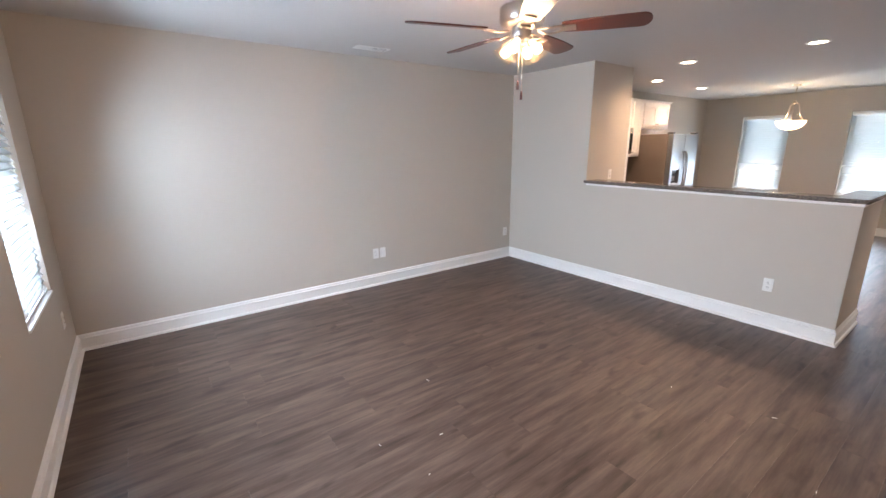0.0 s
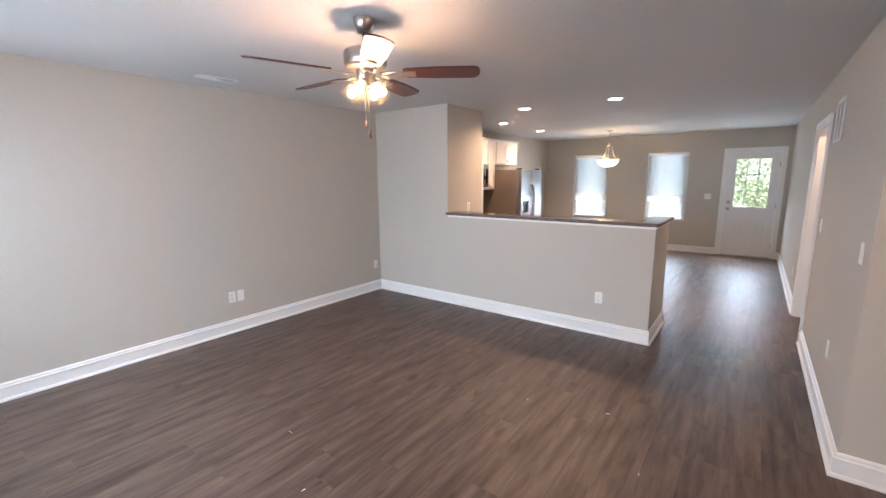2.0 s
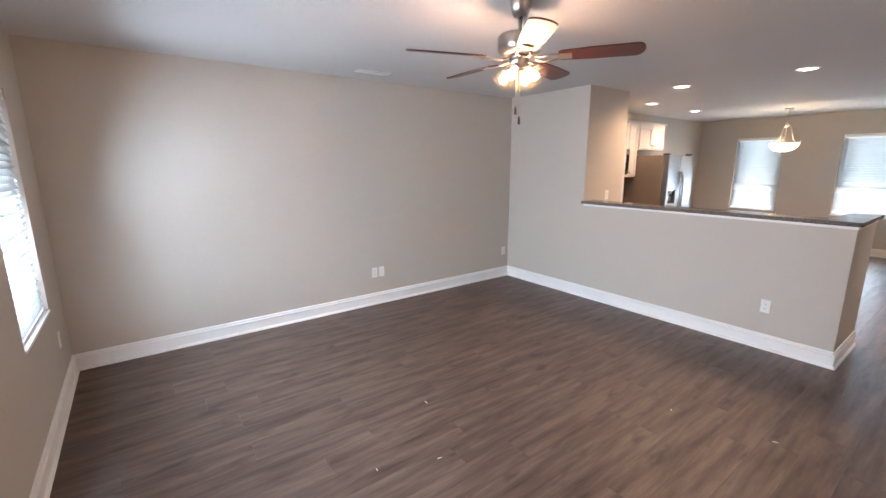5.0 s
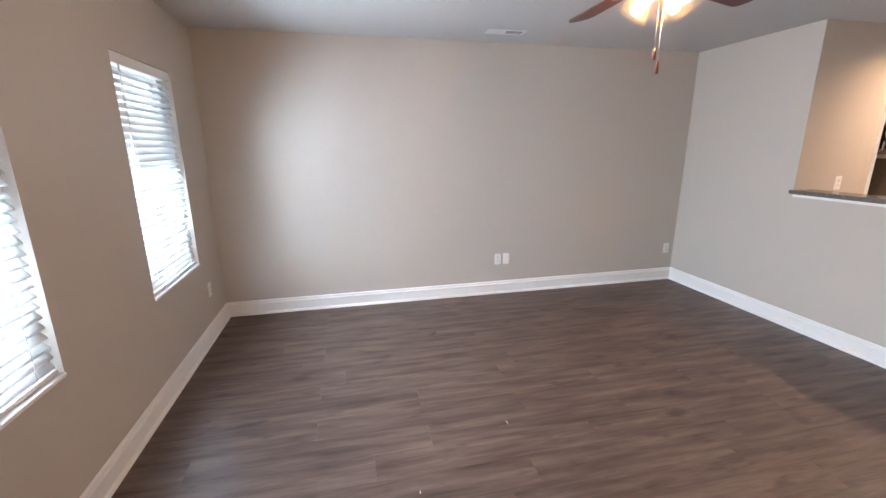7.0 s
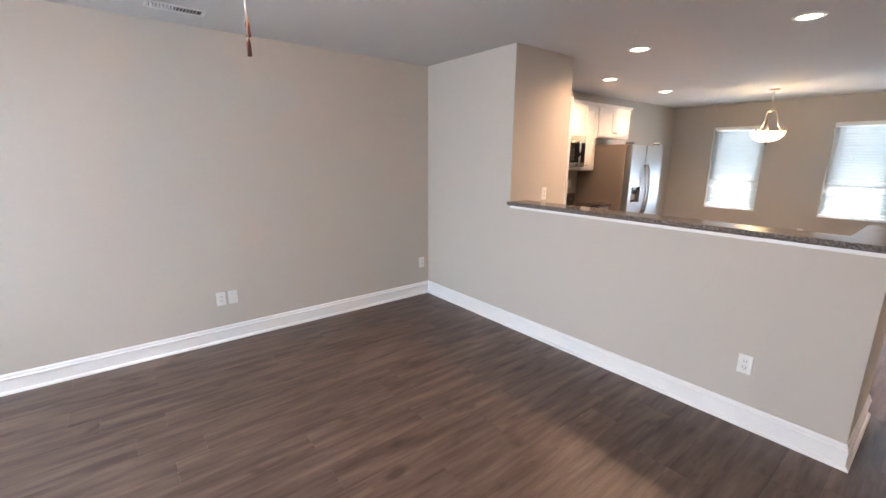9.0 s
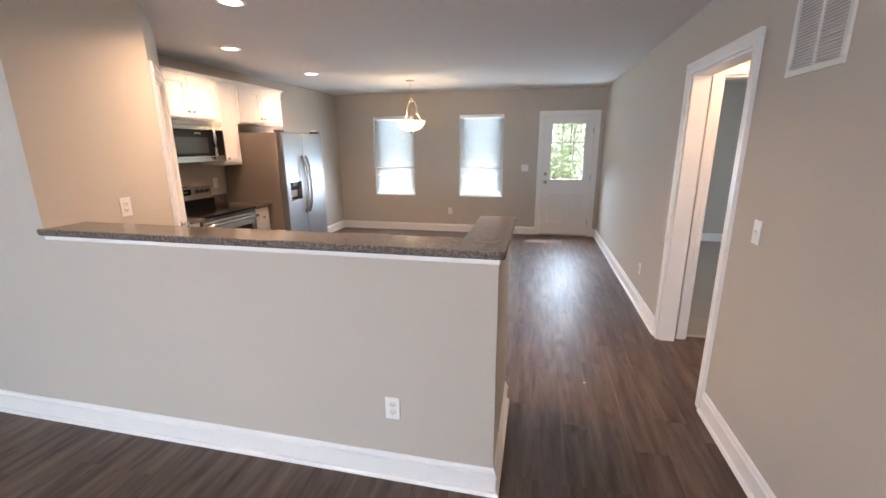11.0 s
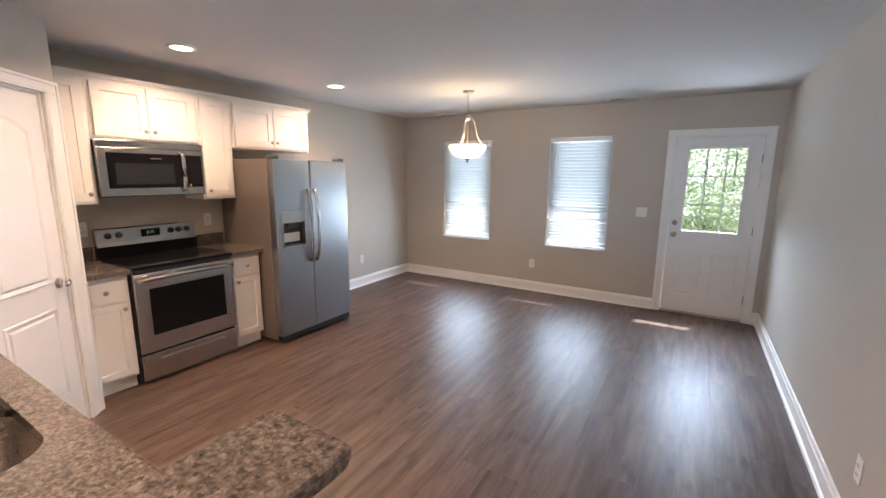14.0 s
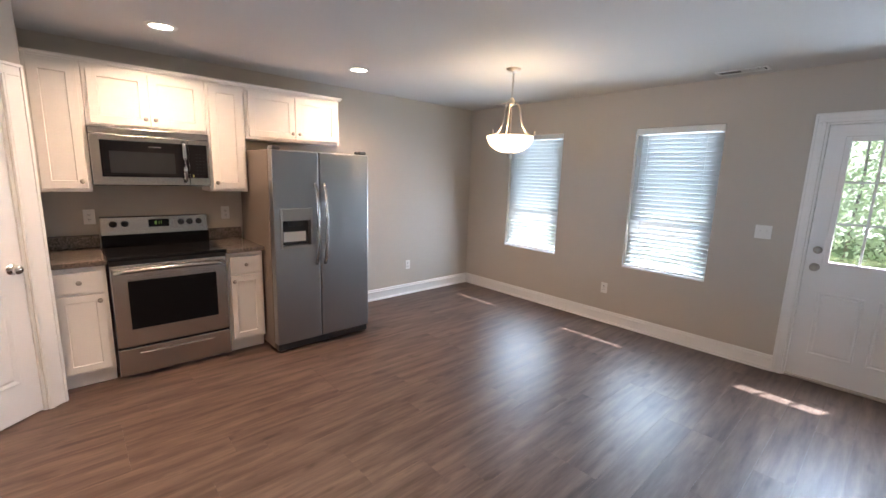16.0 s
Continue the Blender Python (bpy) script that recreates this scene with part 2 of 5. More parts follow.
def tulip_material():
    """Thin clear-frosted glass: part see-through, part scattering."""
    m, tree, bsdf = nodes_of("frosted_tulip_glass")
    bsdf.inputs["Base Color"].default_value = (1.0, 0.86, 0.68, 1)
    bsdf.inputs["Roughness"].default_value = 0.25
    thin = tree.nodes.new("ShaderNodeBsdfTranslucent")
    thin.inputs["Color"].default_value = (1.0, 0.84, 0.62, 1)
    clear = tree.nodes.new("ShaderNodeBsdfTransparent")
    clear.inputs["Color"].default_value = (1.0, 0.93, 0.84, 1)
    m1, m2 = tree.nodes.new("ShaderNodeMixShader"), tree.nodes.new("ShaderNodeMixShader")
    tree.links.new(bsdf.outputs[0], m1.inputs[1])
    tree.links.new(thin.outputs[0], m1.inputs[2])
    n = noise_node(tree, place_vector(tree), 60, 3)
    r = tree.nodes.new("ShaderNodeMapRange")
    r.inputs["To Min"].default_value, r.inputs["To Max"].default_value = 0.965, 0.99
    tree.links.new(n, r.inputs["Value"])
    tree.links.new(r.outputs[0], m2.inputs[0])
    tree.links.new(m1.outputs[0], m2.inputs[1])
    tree.links.new(clear.outputs[0], m2.inputs[2])
    tree.links.new(m2.outputs[0], tree.nodes["Material Output"].inputs["Surface"])
    return m


BOWL = frosted_material("alabaster_bowl", (1.0, 0.90, 0.72), 0.6)
TULIP = tulip_material()

# ---- building helpers ----


def box(bm, x0, x1, y0, y1, z0, z1, bevel=0.0, seg=2):
    made = bmesh.ops.create_cube(bm, size=1.0)["verts"]
    for v in made:
        v.co = Vector(((x0 + x1) / 2 + v.co.x * (x1 - x0), (y0 + y1) / 2 + v.co.y * (y1 - y0), (z0 + z1) / 2 + v.co.z * (z1 - z0)))
    if bevel:
        edges = list({e for v in made for e in v.link_edges})
        bmesh.ops.bevel(bm, geom=edges, offset=bevel, segments=seg, affect="EDGES", profile=0.5)
    return bm


def boxes(*rows, bevel=0.0):
    bm = bmesh.new()
    for r in rows:
        box(bm, *r, bevel=bevel)
    return bm


def lathe(bm, profile, steps=32, center=(0, 0), axis="z", base=0.0, close=False):
    """Spin a profile of (radius, height) round an axis."""
    rings = []
    for r, h in profile:
        ring = []
        for i in range(steps):
            a = 2 * math.pi * i / steps
            u, v = r * math.cos(a), r * math.sin(a)
            co = {"z": (center[0] + u, center[1] + v, base + h), "x": (base + h, center[0] + u, center[1] + v),
                  "y": (center[0] + u, base + h, center[1] + v)}[axis]
            ring.append(bm.verts.new(co))
        rings.append(ring)
    for a, b in zip(rings, rings[1:]):
        for i in range(steps):
            f = bm.faces.new((a[i], a[(i + 1) % steps], b[(i + 1) % steps], b[i]))
            f.smooth = True
    if profile[0][0] > 1e-4 and close:
        bm.faces.new(rings[0][::-1])
    if profile[-1][0] > 1e-4 and close:
        bm.faces.new(rings[-1])
    return bm


def tube(bm, pts, radius, steps=10, taper=None, flat=1.0):
    pts = [Vector(p) for p in pts]
    rings = []
    for i, p in enumerate(pts):
        d = (pts[min(i + 1, len(pts) - 1)] - pts[max(i - 1, 0)]).normalized()
        side = d.cross(Vector((0, 0, 1)))
        side = Vector((1, 0, 0)) if side.length < 1e-3 else side.normalized()
        up = side.cross(d).normalized()
        r = radius if taper is None else radius * taper[i]
        rings.append([bm.verts.new(p + side * (r * math.cos(2 * math.pi * k / steps)) + up * (r * flat * math.sin(2 * math.pi * k / steps))) for k in range(steps)])
    for a, b in zip(rings, rings[1:]):
        for k in range(steps):
            f = bm.faces.new((a[k], a[(k + 1) % steps], b[(k + 1) % steps], b[k]))
            f.smooth = True
    bm.faces.new(rings[0][::-1])
    bm.faces.new(rings[-1])
    return bm


def prism(bm, outline, z0, z1, smooth=False):
    """Extrude a plan outline, counter-clockwise, from z0 to z1."""
    lo = [bm.verts.new((x, y, z0)) for x, y in outline]
    hi = [bm.verts.new((x, y, z1)) for x, y in outline]
    n = len(outline)
    bm.faces.new(lo[::-1])
    bm.faces.new(hi)
    for i in range(n):
        f = bm.faces.new((lo[i], lo[(i + 1) % n], hi[(i + 1) % n], hi[i]))
        f.smooth = smooth
    return bm


def mesh_of(name, bm, material):
    bmesh.ops.recalc_face_normals(bm, faces=bm.faces)
    me = bpy.data.meshes.new(name)
    bm.to_mesh(me)
    bm.free()
    me.materials.append(material)
    return me


def part(name, bm, material, parent, label="", at=None):
    ob = new(name, mesh_of(name, bm, material))
    ob.parent = parent
    if at is not None:
        ob.matrix_local = at
    return tagged(ob, label)


def thing(name, label, category, m=None, group=""):
    ob = new(name)
    ob.empty_display_size = 0.1
    if m is not None:
        ob.matrix_world = m
    return tagged(ob, label, category, group)


def structure(name, bm, material, label, category, m=None):
    ob = new(name, mesh_of(name, bm, material))
    if m is not None:
        ob.matrix_world = m
    return tagged(ob, label, category, kind="structure")


def sweep(path, profile, closed=False):
    """Sweep a moulding along a plan path; the profile's first number points to the left of the way."""
    bm = bmesh.new()
    pts = [Vector((p[0], p[1])) for p in path]
    rings = []
    for i, p in enumerate(pts):
        d0 = (p - pts[i - 1]).normalized() if i > 0 else (pts[1] - p).normalized()
        d1 = (pts[i + 1] - p).normalized() if i < len(pts) - 1 else d0
        n0, n1 = Vector((-d0.y, d0.x)), Vector((-d1.y, d1.x))
        m = (n0 + n1).normalized()
        m /= max(0.3, m.dot(n0))
        rings.append([bm.verts.new((p.x + m.x * u, p.y + m.y * u, z)) for u, z in profile])
    k = len(profile)
    for a, b in zip(rings, rings[1:]):
        for i in range(k):
            bm.faces.new((a[i], a[(i + 1) % k], b[(i + 1) % k], b[i]))
    bm.faces.new(rings[0][::-1])
    bm.faces.new(rings[-1])
    return bm


BASE = [(0, 0), (0.031, 0), (0.030, 0.009), (0.025, 0.017), (0.015, 0.021), (0.015, 0.094), (0.019, 0.098), (0.019, 0.106), (0.011, 0.113), (0.011, 0.124), (0.005, 0.134), (0, 0.136)]

# ---- walls, floor, ceiling ----
T = 0.12


def wall_x(name, label, x0, x1, y0, y1, openings=(), top=H):
    """A wall that runs along x, with openings (x0, x1, z0, z1)."""
    bm, x = bmesh.new(), x0
    for a, b, z0, z1 in sorted(openings):
        box(bm, x, a, y0, y1, 0, top)
        if z0 > 0:
            box(bm, a, b, y0, y1, 0, z0)
        box(bm, a, b, y0, y1, z1, top)
        x = b
    box(bm, x, x1, y0, y1, 0, top)
    return structure(name, bm, WALL, label, "wall")


def wall_y(name, label, x0, x1, y0, y1, openings=(), top=H):
    bm, y = bmesh.new(), y0
    for a, b, z0, z1 in sorted(openings):
        box(bm, x0, x1, y, a, 0, top)
        if z0 > 0:
            box(bm, x0, x1, a, b, 0, z0)
        box(bm, x0, x1, a, b, z1, top)
        y = b
    box(bm, x0, x1, y, y1, 0, top)
    return structure(name, bm, WALL, label, "wall")


SW = [(0.53, 1.32), (2.165, 2.955)]
SZ = (0.65, 2.05)
NW = [(0.722, 1.506), (2.342, 3.124)]
NZ = (0.655, 2.09)
DX = (3.785, 4.629)           # back door's opening
OY = (0.947, 1.862)           # hall opening in the east wall
BX = (4.98, 5.80)            # bedroom door's opening
YV = 1.915                    # hall's north wall
RC = -1.33                  # where the east wall turns to the entry
PA, PB = Vector((1.22, 0.80)), Vector((0.698, 1.406))   # pantry's slanted wall

wall_y("wall_west", "greige painted living room side wall", -T, 0, YS, 0)
wall_y("wall_west_kitchen", "greige painted wall behind the kitchen cabinets", XK - T, XK, T, YN)
wall_x("wall_south", "greige painted front wall with two windows", -T, 6.42, YS - T, YS, [(a, b, *SZ) for a, b in SW])
wall_x("wall_north", "greige painted back wall with two windows and a door", XK - T, 8.72, YN, YN + T, [(a, b, *NZ) for a, b in NW] + [(DX[0], DX[1], 0, 2.05)])
wall_y("wall_east", "greige painted side wall with a cased opening", XE, XE + T, RC, YN, [(OY[0], OY[1], 0, 2.06)])
wall_x("wall_entry", "greige painted wall beside the entry", XE + T, 6.30, RC, RC + T)
wall_y("wall_entry_east", "greige painted entry wall", 6.30, 6.42, YS, RC)
wall_x("wall_pantry_south", "greige painted full-height wall beside the raised bar", XK - T, 1.22, 0, T)
wall_y("wall_pantry_east", "greige painted pantry side wall", 1.22 - T, 1.22, T, 0.80)
wall_x("wall_hall_north", "greige painted hall wall with the bedroom doorway", XE + T, 6.12, YV, YV + T, [(BX[0], BX[1], 0, 2.05)])
wall_x("wall_hall_south", "greige painted hall wall", XE + T, 6.12, 0.70, 0.82)
wall_y("wall_hall_east", "greige painted hall end wall", 6.0, 6.12, 0.82, YV)
wall_y("wall_bedroom_east", "greige painted bedroom wall with an added window", 8.60, 8.72, YV, YN, [(3.2, 4.8, 0.6, 2.05)])
wall_x("wall_bedroom_south", "greige painted bedroom wall", 6.12, 8.60, YV, YV + T)

# slanted pantry wall, with the door's opening through it
PL = (PB - PA).length
PANG = math.degrees(math.atan2((PB - PA).y, (PB - PA).x))
PM = pose(PA.x, PA.y, 0, 0, 0, PANG)      # local x along the wall, local -y towards the kitchen
P0, P1 = 0.072, 0.683                     # opening along the wall
bm = boxes((0, P0, 0, T, 0, H), (P1, PL, 0, T, 0, H), (P0, P1, 0, T, 2.05, H))
structure("wall_pantry_slanted", bm, WALL, "greige painted slanted pantry wall with a doorway", "wall", PM)
wall_x("wall_pantry_north", "greige painted pantry return wall", XK, 0.61, 1.27, 1.385)

# low walls under the raised bar
wall_x("wall_half", "greige painted half wall between living room and kitchen", 1.22, 3.583, 0, T, top=BAR - 0.035)
wall_y("wall_half_return", "greige painted half wall at the end of the bar", 3.463, 3.583, T, 0.742, top=BAR - 0.035)

bm = boxes((XK - T, 6.42, YS - T, YN + T, H, H + 0.1), (6.42, 8.72, 0.7, YN + T, H, H + 0.1))
structure("ceiling", bm, CEIL, "flat white painted drywall ceiling", "ceiling")
bm = boxes((XK - T, XE + 0.06, YS - T, YN + T, -0.2, -0.010), (XE + 0.06, 6.42, YS - T, YV + T, -0.2, -0.010))
floor = structure("floor", bm, SHADE, "dark brown wood-look vinyl plank floor", "floor")
bm = boxes((XE + T, 8.6, YV + 0.07, YN, -0.2, 0.006))
structure("floor_carpet", bm, CARPET, "grey beige bedroom carpet", "carpet")

# baseboards
def baseboard(path, label="white painted baseboard"):
    structure("baseboard", sweep(path, BASE), TRIM, label, "baseboard")

CW, CT = 0.07, 0.018     # casing width and thickness
baseboard([(3.583, 0.742), (3.583, 0.0), (0.0, 0.0), (0.0, YS), (6.30, YS), (6.30, RC), (XE, RC), (XE, OY[0] - CW)][::1])
baseboard([(XE, OY[1] + CW), (XE, YN), (DX[1] + CW, YN)])
baseboard([(DX[0] - CW, YN), (XK, YN), (XK, 3.70)])
baseboard([(8.6, YN), (XE + T, YN), (XE + T, YV + T)], "white painted bedroom baseboard")

# added lamps in place of daylight in the openings; at the door glass they point down and up: height, share, tilt
SKY_FALL = ((1.27, 0.80, -50), (1.74, 0.20, -120))
for a, b in NW:
    # lamp on the room side of the blind, also whitens its lower slats
    skylight(((a + b) / 2, YN - 0.014, NZ[0] + 0.29), b - a - 0.04, 0.50, 0, BACK_DAY, -80, 160)
for a, b in SW:
    skylight(((a + b) / 2, YS - 0.034, sum(SZ) / 2 - 0.04), b - a - 0.05, SZ[1] - SZ[0] - 0.16, 180, FRONT_DAY, -83, 126)
for a, b in NW:
    skylight(((a + b) / 2, YN + 0.072, sum(NZ) / 2), b - a - 0.1, NZ[1] - NZ[0] - 0.12, 0, BACK_BEHIND, -92)
for a, b in SW:
    skylight(((a + b) / 2, YS - 0.072, sum(SZ) / 2), b - a - 0.1, SZ[1] - SZ[0] - 0.12, 180, FRONT_BEHIND, -92)
for z, share, tilt in SKY_FALL:
    skylight((DX[0] + 0.4325, YN - 0.07, z), 0.5, 0.18, 0, DOOR_DAY * share, tilt, 88)
# added lamp that lights the bedroom from its unseen window
skylight((8.585, 4.0, 1.32), 1.5, 1.4, -90, BED_DAY)

# ---- door and opening trim ----


def casing(name, a, b, z, m, label, right=0.07):
    """Trim round an opening a..b wide and z high, on the side of local -y."""
    t = thing(name, label, "door casing", m)
    t["kind"] = "structure"
    for n, (x0, x1) in (("jamb_casing", (a - CW, a)), ("jamb_casing", (b, b + right))):
        inner = x1 if x1 == a else x0
        s = -1 if x1 == a else 1
        bm = bmesh.new()
        box(bm, x0, x1, -CT, 0.0, 0, z, 0.003)
        lo, hi = sorted((inner + s * 0.012, inner + s * 0.026))
        box(bm, lo, hi, -CT - 0.002, -CT + 0.004, 0, z + 0.012, 0.0015)
        lo, hi = (x0, x0 + 0.018) if s < 0 else (x1 - 0.018, x1)
        box(bm, lo, hi, -CT - 0.006, -CT + 0.004, 0, z + 0.052, 0.003)
        part(n, bm, TRIM, t)
    bm = bmesh.new()
    box(bm, a - CW, b + right, -CT, 0.0, z + 0.0005, z + CW, 0.003)
    box(bm, a - 0.026, b + 0.026, -CT - 0.002, -CT + 0.004, z + 0.012, z + 0.026, 0.0015)
    box(bm, a - CW, b + right, -CT - 0.006, -CT + 0.004, z + 0.052, z + CW, 0.003)
    part("head_casing", bm, TRIM, t)
    return t


def jamb(name, a, b, z, depth, m, label, gap=0.0):
    """Lining inside an opening, through the wall's depth along local +y."""
    t = thing(name, label, "door frame", m)
    t["kind"] = "structure"
    part("side_jamb", boxes((a, a + 0.016, 0.001, depth - 0.001, 0, z), bevel=0.001), TRIM, t)
    part("side_jamb", boxes((b - 0.016, b, 0.001, depth - 0.001, 0, z), bevel=0.001), TRIM, t)
    part("head_jamb", boxes((a + 0.0165, b - 0.0165, 0.001, depth - 0.001, z - 0.016, z), bevel=0.001), TRIM, t)
    return t


NORTH = pose(0, YN, 0)                       # local -y points into the room
EASTM = pose(XE, 0, 0, 0, 0, -90)            # local x = -world y, local -y = -world x
casing("door_trim", DX[0], DX[1], 2.05, NORTH, "white painted casing round the back door")
jamb("door_frame", DX[0], DX[1], 2.05, T, NORTH, "white painted back door frame")
casing("opening_trim", -OY[1], -OY[0], 2.06, EASTM, "white painted casing round the hall opening")
jamb("opening_frame", -OY[1], -OY[0], 2.06, T, EASTM, "white painted lining of the hall opening")
HALLM = pose(0, YV, 0)
casing("bedroom_trim", BX[0], BX[1], 2.05, HALLM, "white painted casing round the bedroom doorway")
jamb("bedroom_frame", BX[0], BX[1], 2.05, T, HALLM, "white painted bedroom door frame")
casing("pantry_trim", P0, P1, 2.05, PM, "white painted casing round the pantry door", 0.112)
jamb("pantry_frame", P0, P1, 2.05, T, PM, "white painted pantry door frame")
bm = boxes((BX[0] + 0.017, BX[1] - 0.017, YV + 0.045, YV + 0.075, 0.001, 0.011), bevel=0.003)
structure("threshold_trim", bm, THRESHOLD, "metal strip between vinyl floor and carpet", "threshold")
bm = boxes((DX[0] + 0.017, DX[1] - 0.017, YN + 0.002, YN + T - 0.004, 0.0, 0.018), bevel=0.004)
structure("door_sill", bm, THRESHOLD, "aluminium sill under the back door", "threshold")


def knob(parent, x, z, y=0.0, r=0.028, material=NICKEL, name="knob"):
    """Round door knob on local -y, with its rose."""
    bm = bmesh.new()
    lathe(bm, [(0.0, -0.062), (0.016, -0.061), (0.025, -0.055), (r, -0.044), (0.025, -0.034), (0.012, -0.028), (0.011, -0.01), (0.031, -0.008), (0.033, 0.0)], 20, (x, z), "y", y)
    return part(name, bm, material, parent)


def raised_panel(bm, x0, x1, z0, z1, y, arch=0.0, sink=0.009, rim=0.022):
    """A moulded panel let into a door's face at local y."""
    def outline(d):
        pts = [(x0 + d, z0 + d), (x1 - d, z0 + d)]
        if arch:
            n, w = 10, (x1 - x0) / 2 - d
            for i in range(n + 1):
                u = 1 - 2 * i / n
                pts.append(((x0 + x1) / 2 + u * w, z1 - d - arch + arch * (1 - u * u)))
        else:
            pts += [(x1 - d, z1 - d), (x0 + d, z1 - d)]
        return pts
    rings = []
    for d, off in ((0.0, -0.0006), (0.004, -0.005), (0.010, -0.005), (rim, 0.0005), (rim + 0.012, -0.0055)):
        rings.append([bm.verts.new((px, y + off, pz)) for px, pz in outline(d)])
    for a, b in zip(rings, rings[1:]):
        k = len(a)
        for i in range(k):
            bm.faces.new((a[i], a[(i + 1) % k], b[(i + 1) % k], b[i]))
    bm.faces.new(rings[-1])
    return bm


def hinges(parent, x, zs, y, material=NICKEL):
    for z in zs:
        bm = bmesh.new()
        lathe(bm, [(0.0, -0.048), (0.007, -0.046), (0.007, 0.046), (0.0, 0.048)], 10, (x, y - 0.006), "z", z)
        box(bm, x - 0.016, x - 0.001, y - 0.003, y + 0.001, z - 0.044, z + 0.044)
        part("hinge", bm, material, parent)


# back door with nine lights
door = thing("door_1", "white steel back door with a nine-pane window", "door", pose(DX[0], YN + 0.03, 0))
door["kind"] = "structure"
dw = DX[1] - DX[0]
l0, l1 = 0.019, dw - 0.019
g0, g1, gz0, gz1 = 0.140, 0.705, 0.972, 1.925
bm = boxes((l0, l1, 0, 0.044, 0.020, gz0), (l0, l1, 0, 0.044, gz1, 2.031), (l0, g0, 0, 0.044, gz0, gz1), (g1, l1, 0, 0.044, gz0, gz1))
for x0, x1 in ((0.13, 0.40), (0.47, 0.74)):
    raised_panel(bm, x0, x1, 0.22, 0.74, 0.0)
leaf = part("leaf", bm, DOOR, door)
bm = bmesh.new()
for x0, x1, z0, z1 in ((g0 - 0.02, g0 + 0.016, gz0 - 0.02, gz1 + 0.02), (g1 - 0.016, g1 + 0.02, gz0 - 0.02, gz1 + 0.02),
                       (g0 + 0.0165, g1 - 0.0165, gz0 - 0.02, gz0 + 0.016), (g0 + 0.0165, g1 - 0.0165, gz1 - 0.016, gz1 + 0.02)):
    box(bm, x0, x1, -0.013, 0.03, z0, z1, 0.004)
part("window_frame", bm, DOOR, door)
for i in (1, 2):
    x = g0 + (g1 - g0) * i / 3
    part("muntin", boxes((x - 0.008, x + 0.008, 0.004, 0.034, gz0 + 0.017, gz1 - 0.017), bevel=0.002), DOOR, door)
    z = gz0 + (gz1 - gz0) * i / 3
    for k in range(3):
        xa, xb = g0 + (g1 - g0) * k / 3 + 0.009, g0 + (g1 - g0) * (k + 1) / 3 - 0.009
        part("muntin", boxes((max(xa, g0 + 0.017), min(xb, g1 - 0.017), 0.005, 0.033, z - 0.008, z + 0.008), bevel=0.002), DOOR, door)
pane = part("pane", boxes((g0 + 0.002, g1 - 0.002, 0.018, 0.022, gz0 + 0.002, gz1 - 0.002)), PANE, door, "clear door glass")
pane.visible_shadow = False
knob(door, 0.080, 0.935)
bm = bmesh.new()
lathe(bm, [(0.0, -0.022), (0.020, -0.020), (0.026, -0.012), (0.030, 0.0)], 20, (0.080, 1.073), "y", 0.0)
box(bm, 0.075, 0.085, -0.034, -0.018, 1.060, 1.086, 0.002)
part("deadbolt", bm, NICKEL, door)
hinges(door, l1 + 0.008, (0.25, 1.02, 1.80), 0.0)

# pantry door, two moulded panels with an arched head
door = thing("door_2", "white moulded two-panel arch-top pantry door", "door", PM @ pose(P0, 0.012, 0))
door["kind"] = "structure"
pw = P1 - P0
bm = boxes((0.019, pw - 0.019, 0, 0.035, 0.012, 2.031))
raised_panel(bm, 0.115, pw - 0.115, 0.24, 0.80, 0.0, rim=0.03)
raised_panel(bm, 0.115, pw - 0.115, 0.95, 1.90, 0.0, arch=0.07, rim=0.03)
part("leaf", bm, DOOR, door)
knob(door, pw - 0.075, 0.94, material=CHROME)
hinges(door, 0.016, (0.25, 1.02, 1.80), 0.0)

# ---- windows and blinds ----


def window(name, a, b, z0, z1, m, label):
    """A single-hung window set at the outer side of its opening; local +y points outdoors, the wall is T deep."""
    t = thing(name, label, "window", m)
    t["kind"] = "structure"
    bm = bmesh.new()
    for r in ((a, a + 0.04, z0, z1), (b - 0.04, b, z0, z1), (a + 0.0405, b - 0.0405, z1 - 0.04, z1), (a + 0.0405, b - 0.0405, z0, z0 + 0.045)):
        box(bm, r[0], r[1], 0.075, T - 0.002, r[2], r[3], 0.003)
    part("window_frame", bm, TRIM, t)
    zm = (z0 + z1) / 2
    for lo, hi, y in ((z0 + 0.0455, zm + 0.02, 0.082), (zm - 0.02, z1 - 0.0405, 0.102)):
        bm = bmesh.new()
        for r in ((a + 0.041, a + 0.075, lo, hi), (b - 0.075, b - 0.041, lo, hi), (a + 0.0755, b - 0.0755, lo, lo + 0.036), (a + 0.0755, b - 0.0755, hi - 0.036, hi)):
            box(bm, r[0], r[1], y, y + 0.018, r[2], r[3], 0.002)
        part("sash", bm, TRIM, t)
        p = part("pane", boxes((a + 0.0745, b - 0.0745, y + 0.007, y + 0.011, lo + 0.035, hi - 0.035)), PANE, t)
        p.visible_shadow = False
    part("window_sill", boxes((a + 0.001, b - 0.001, -0.010, 0.0745, z0 + 0.0005, z0 + 0.018), bevel=0.004), TRIM, t)
    return t


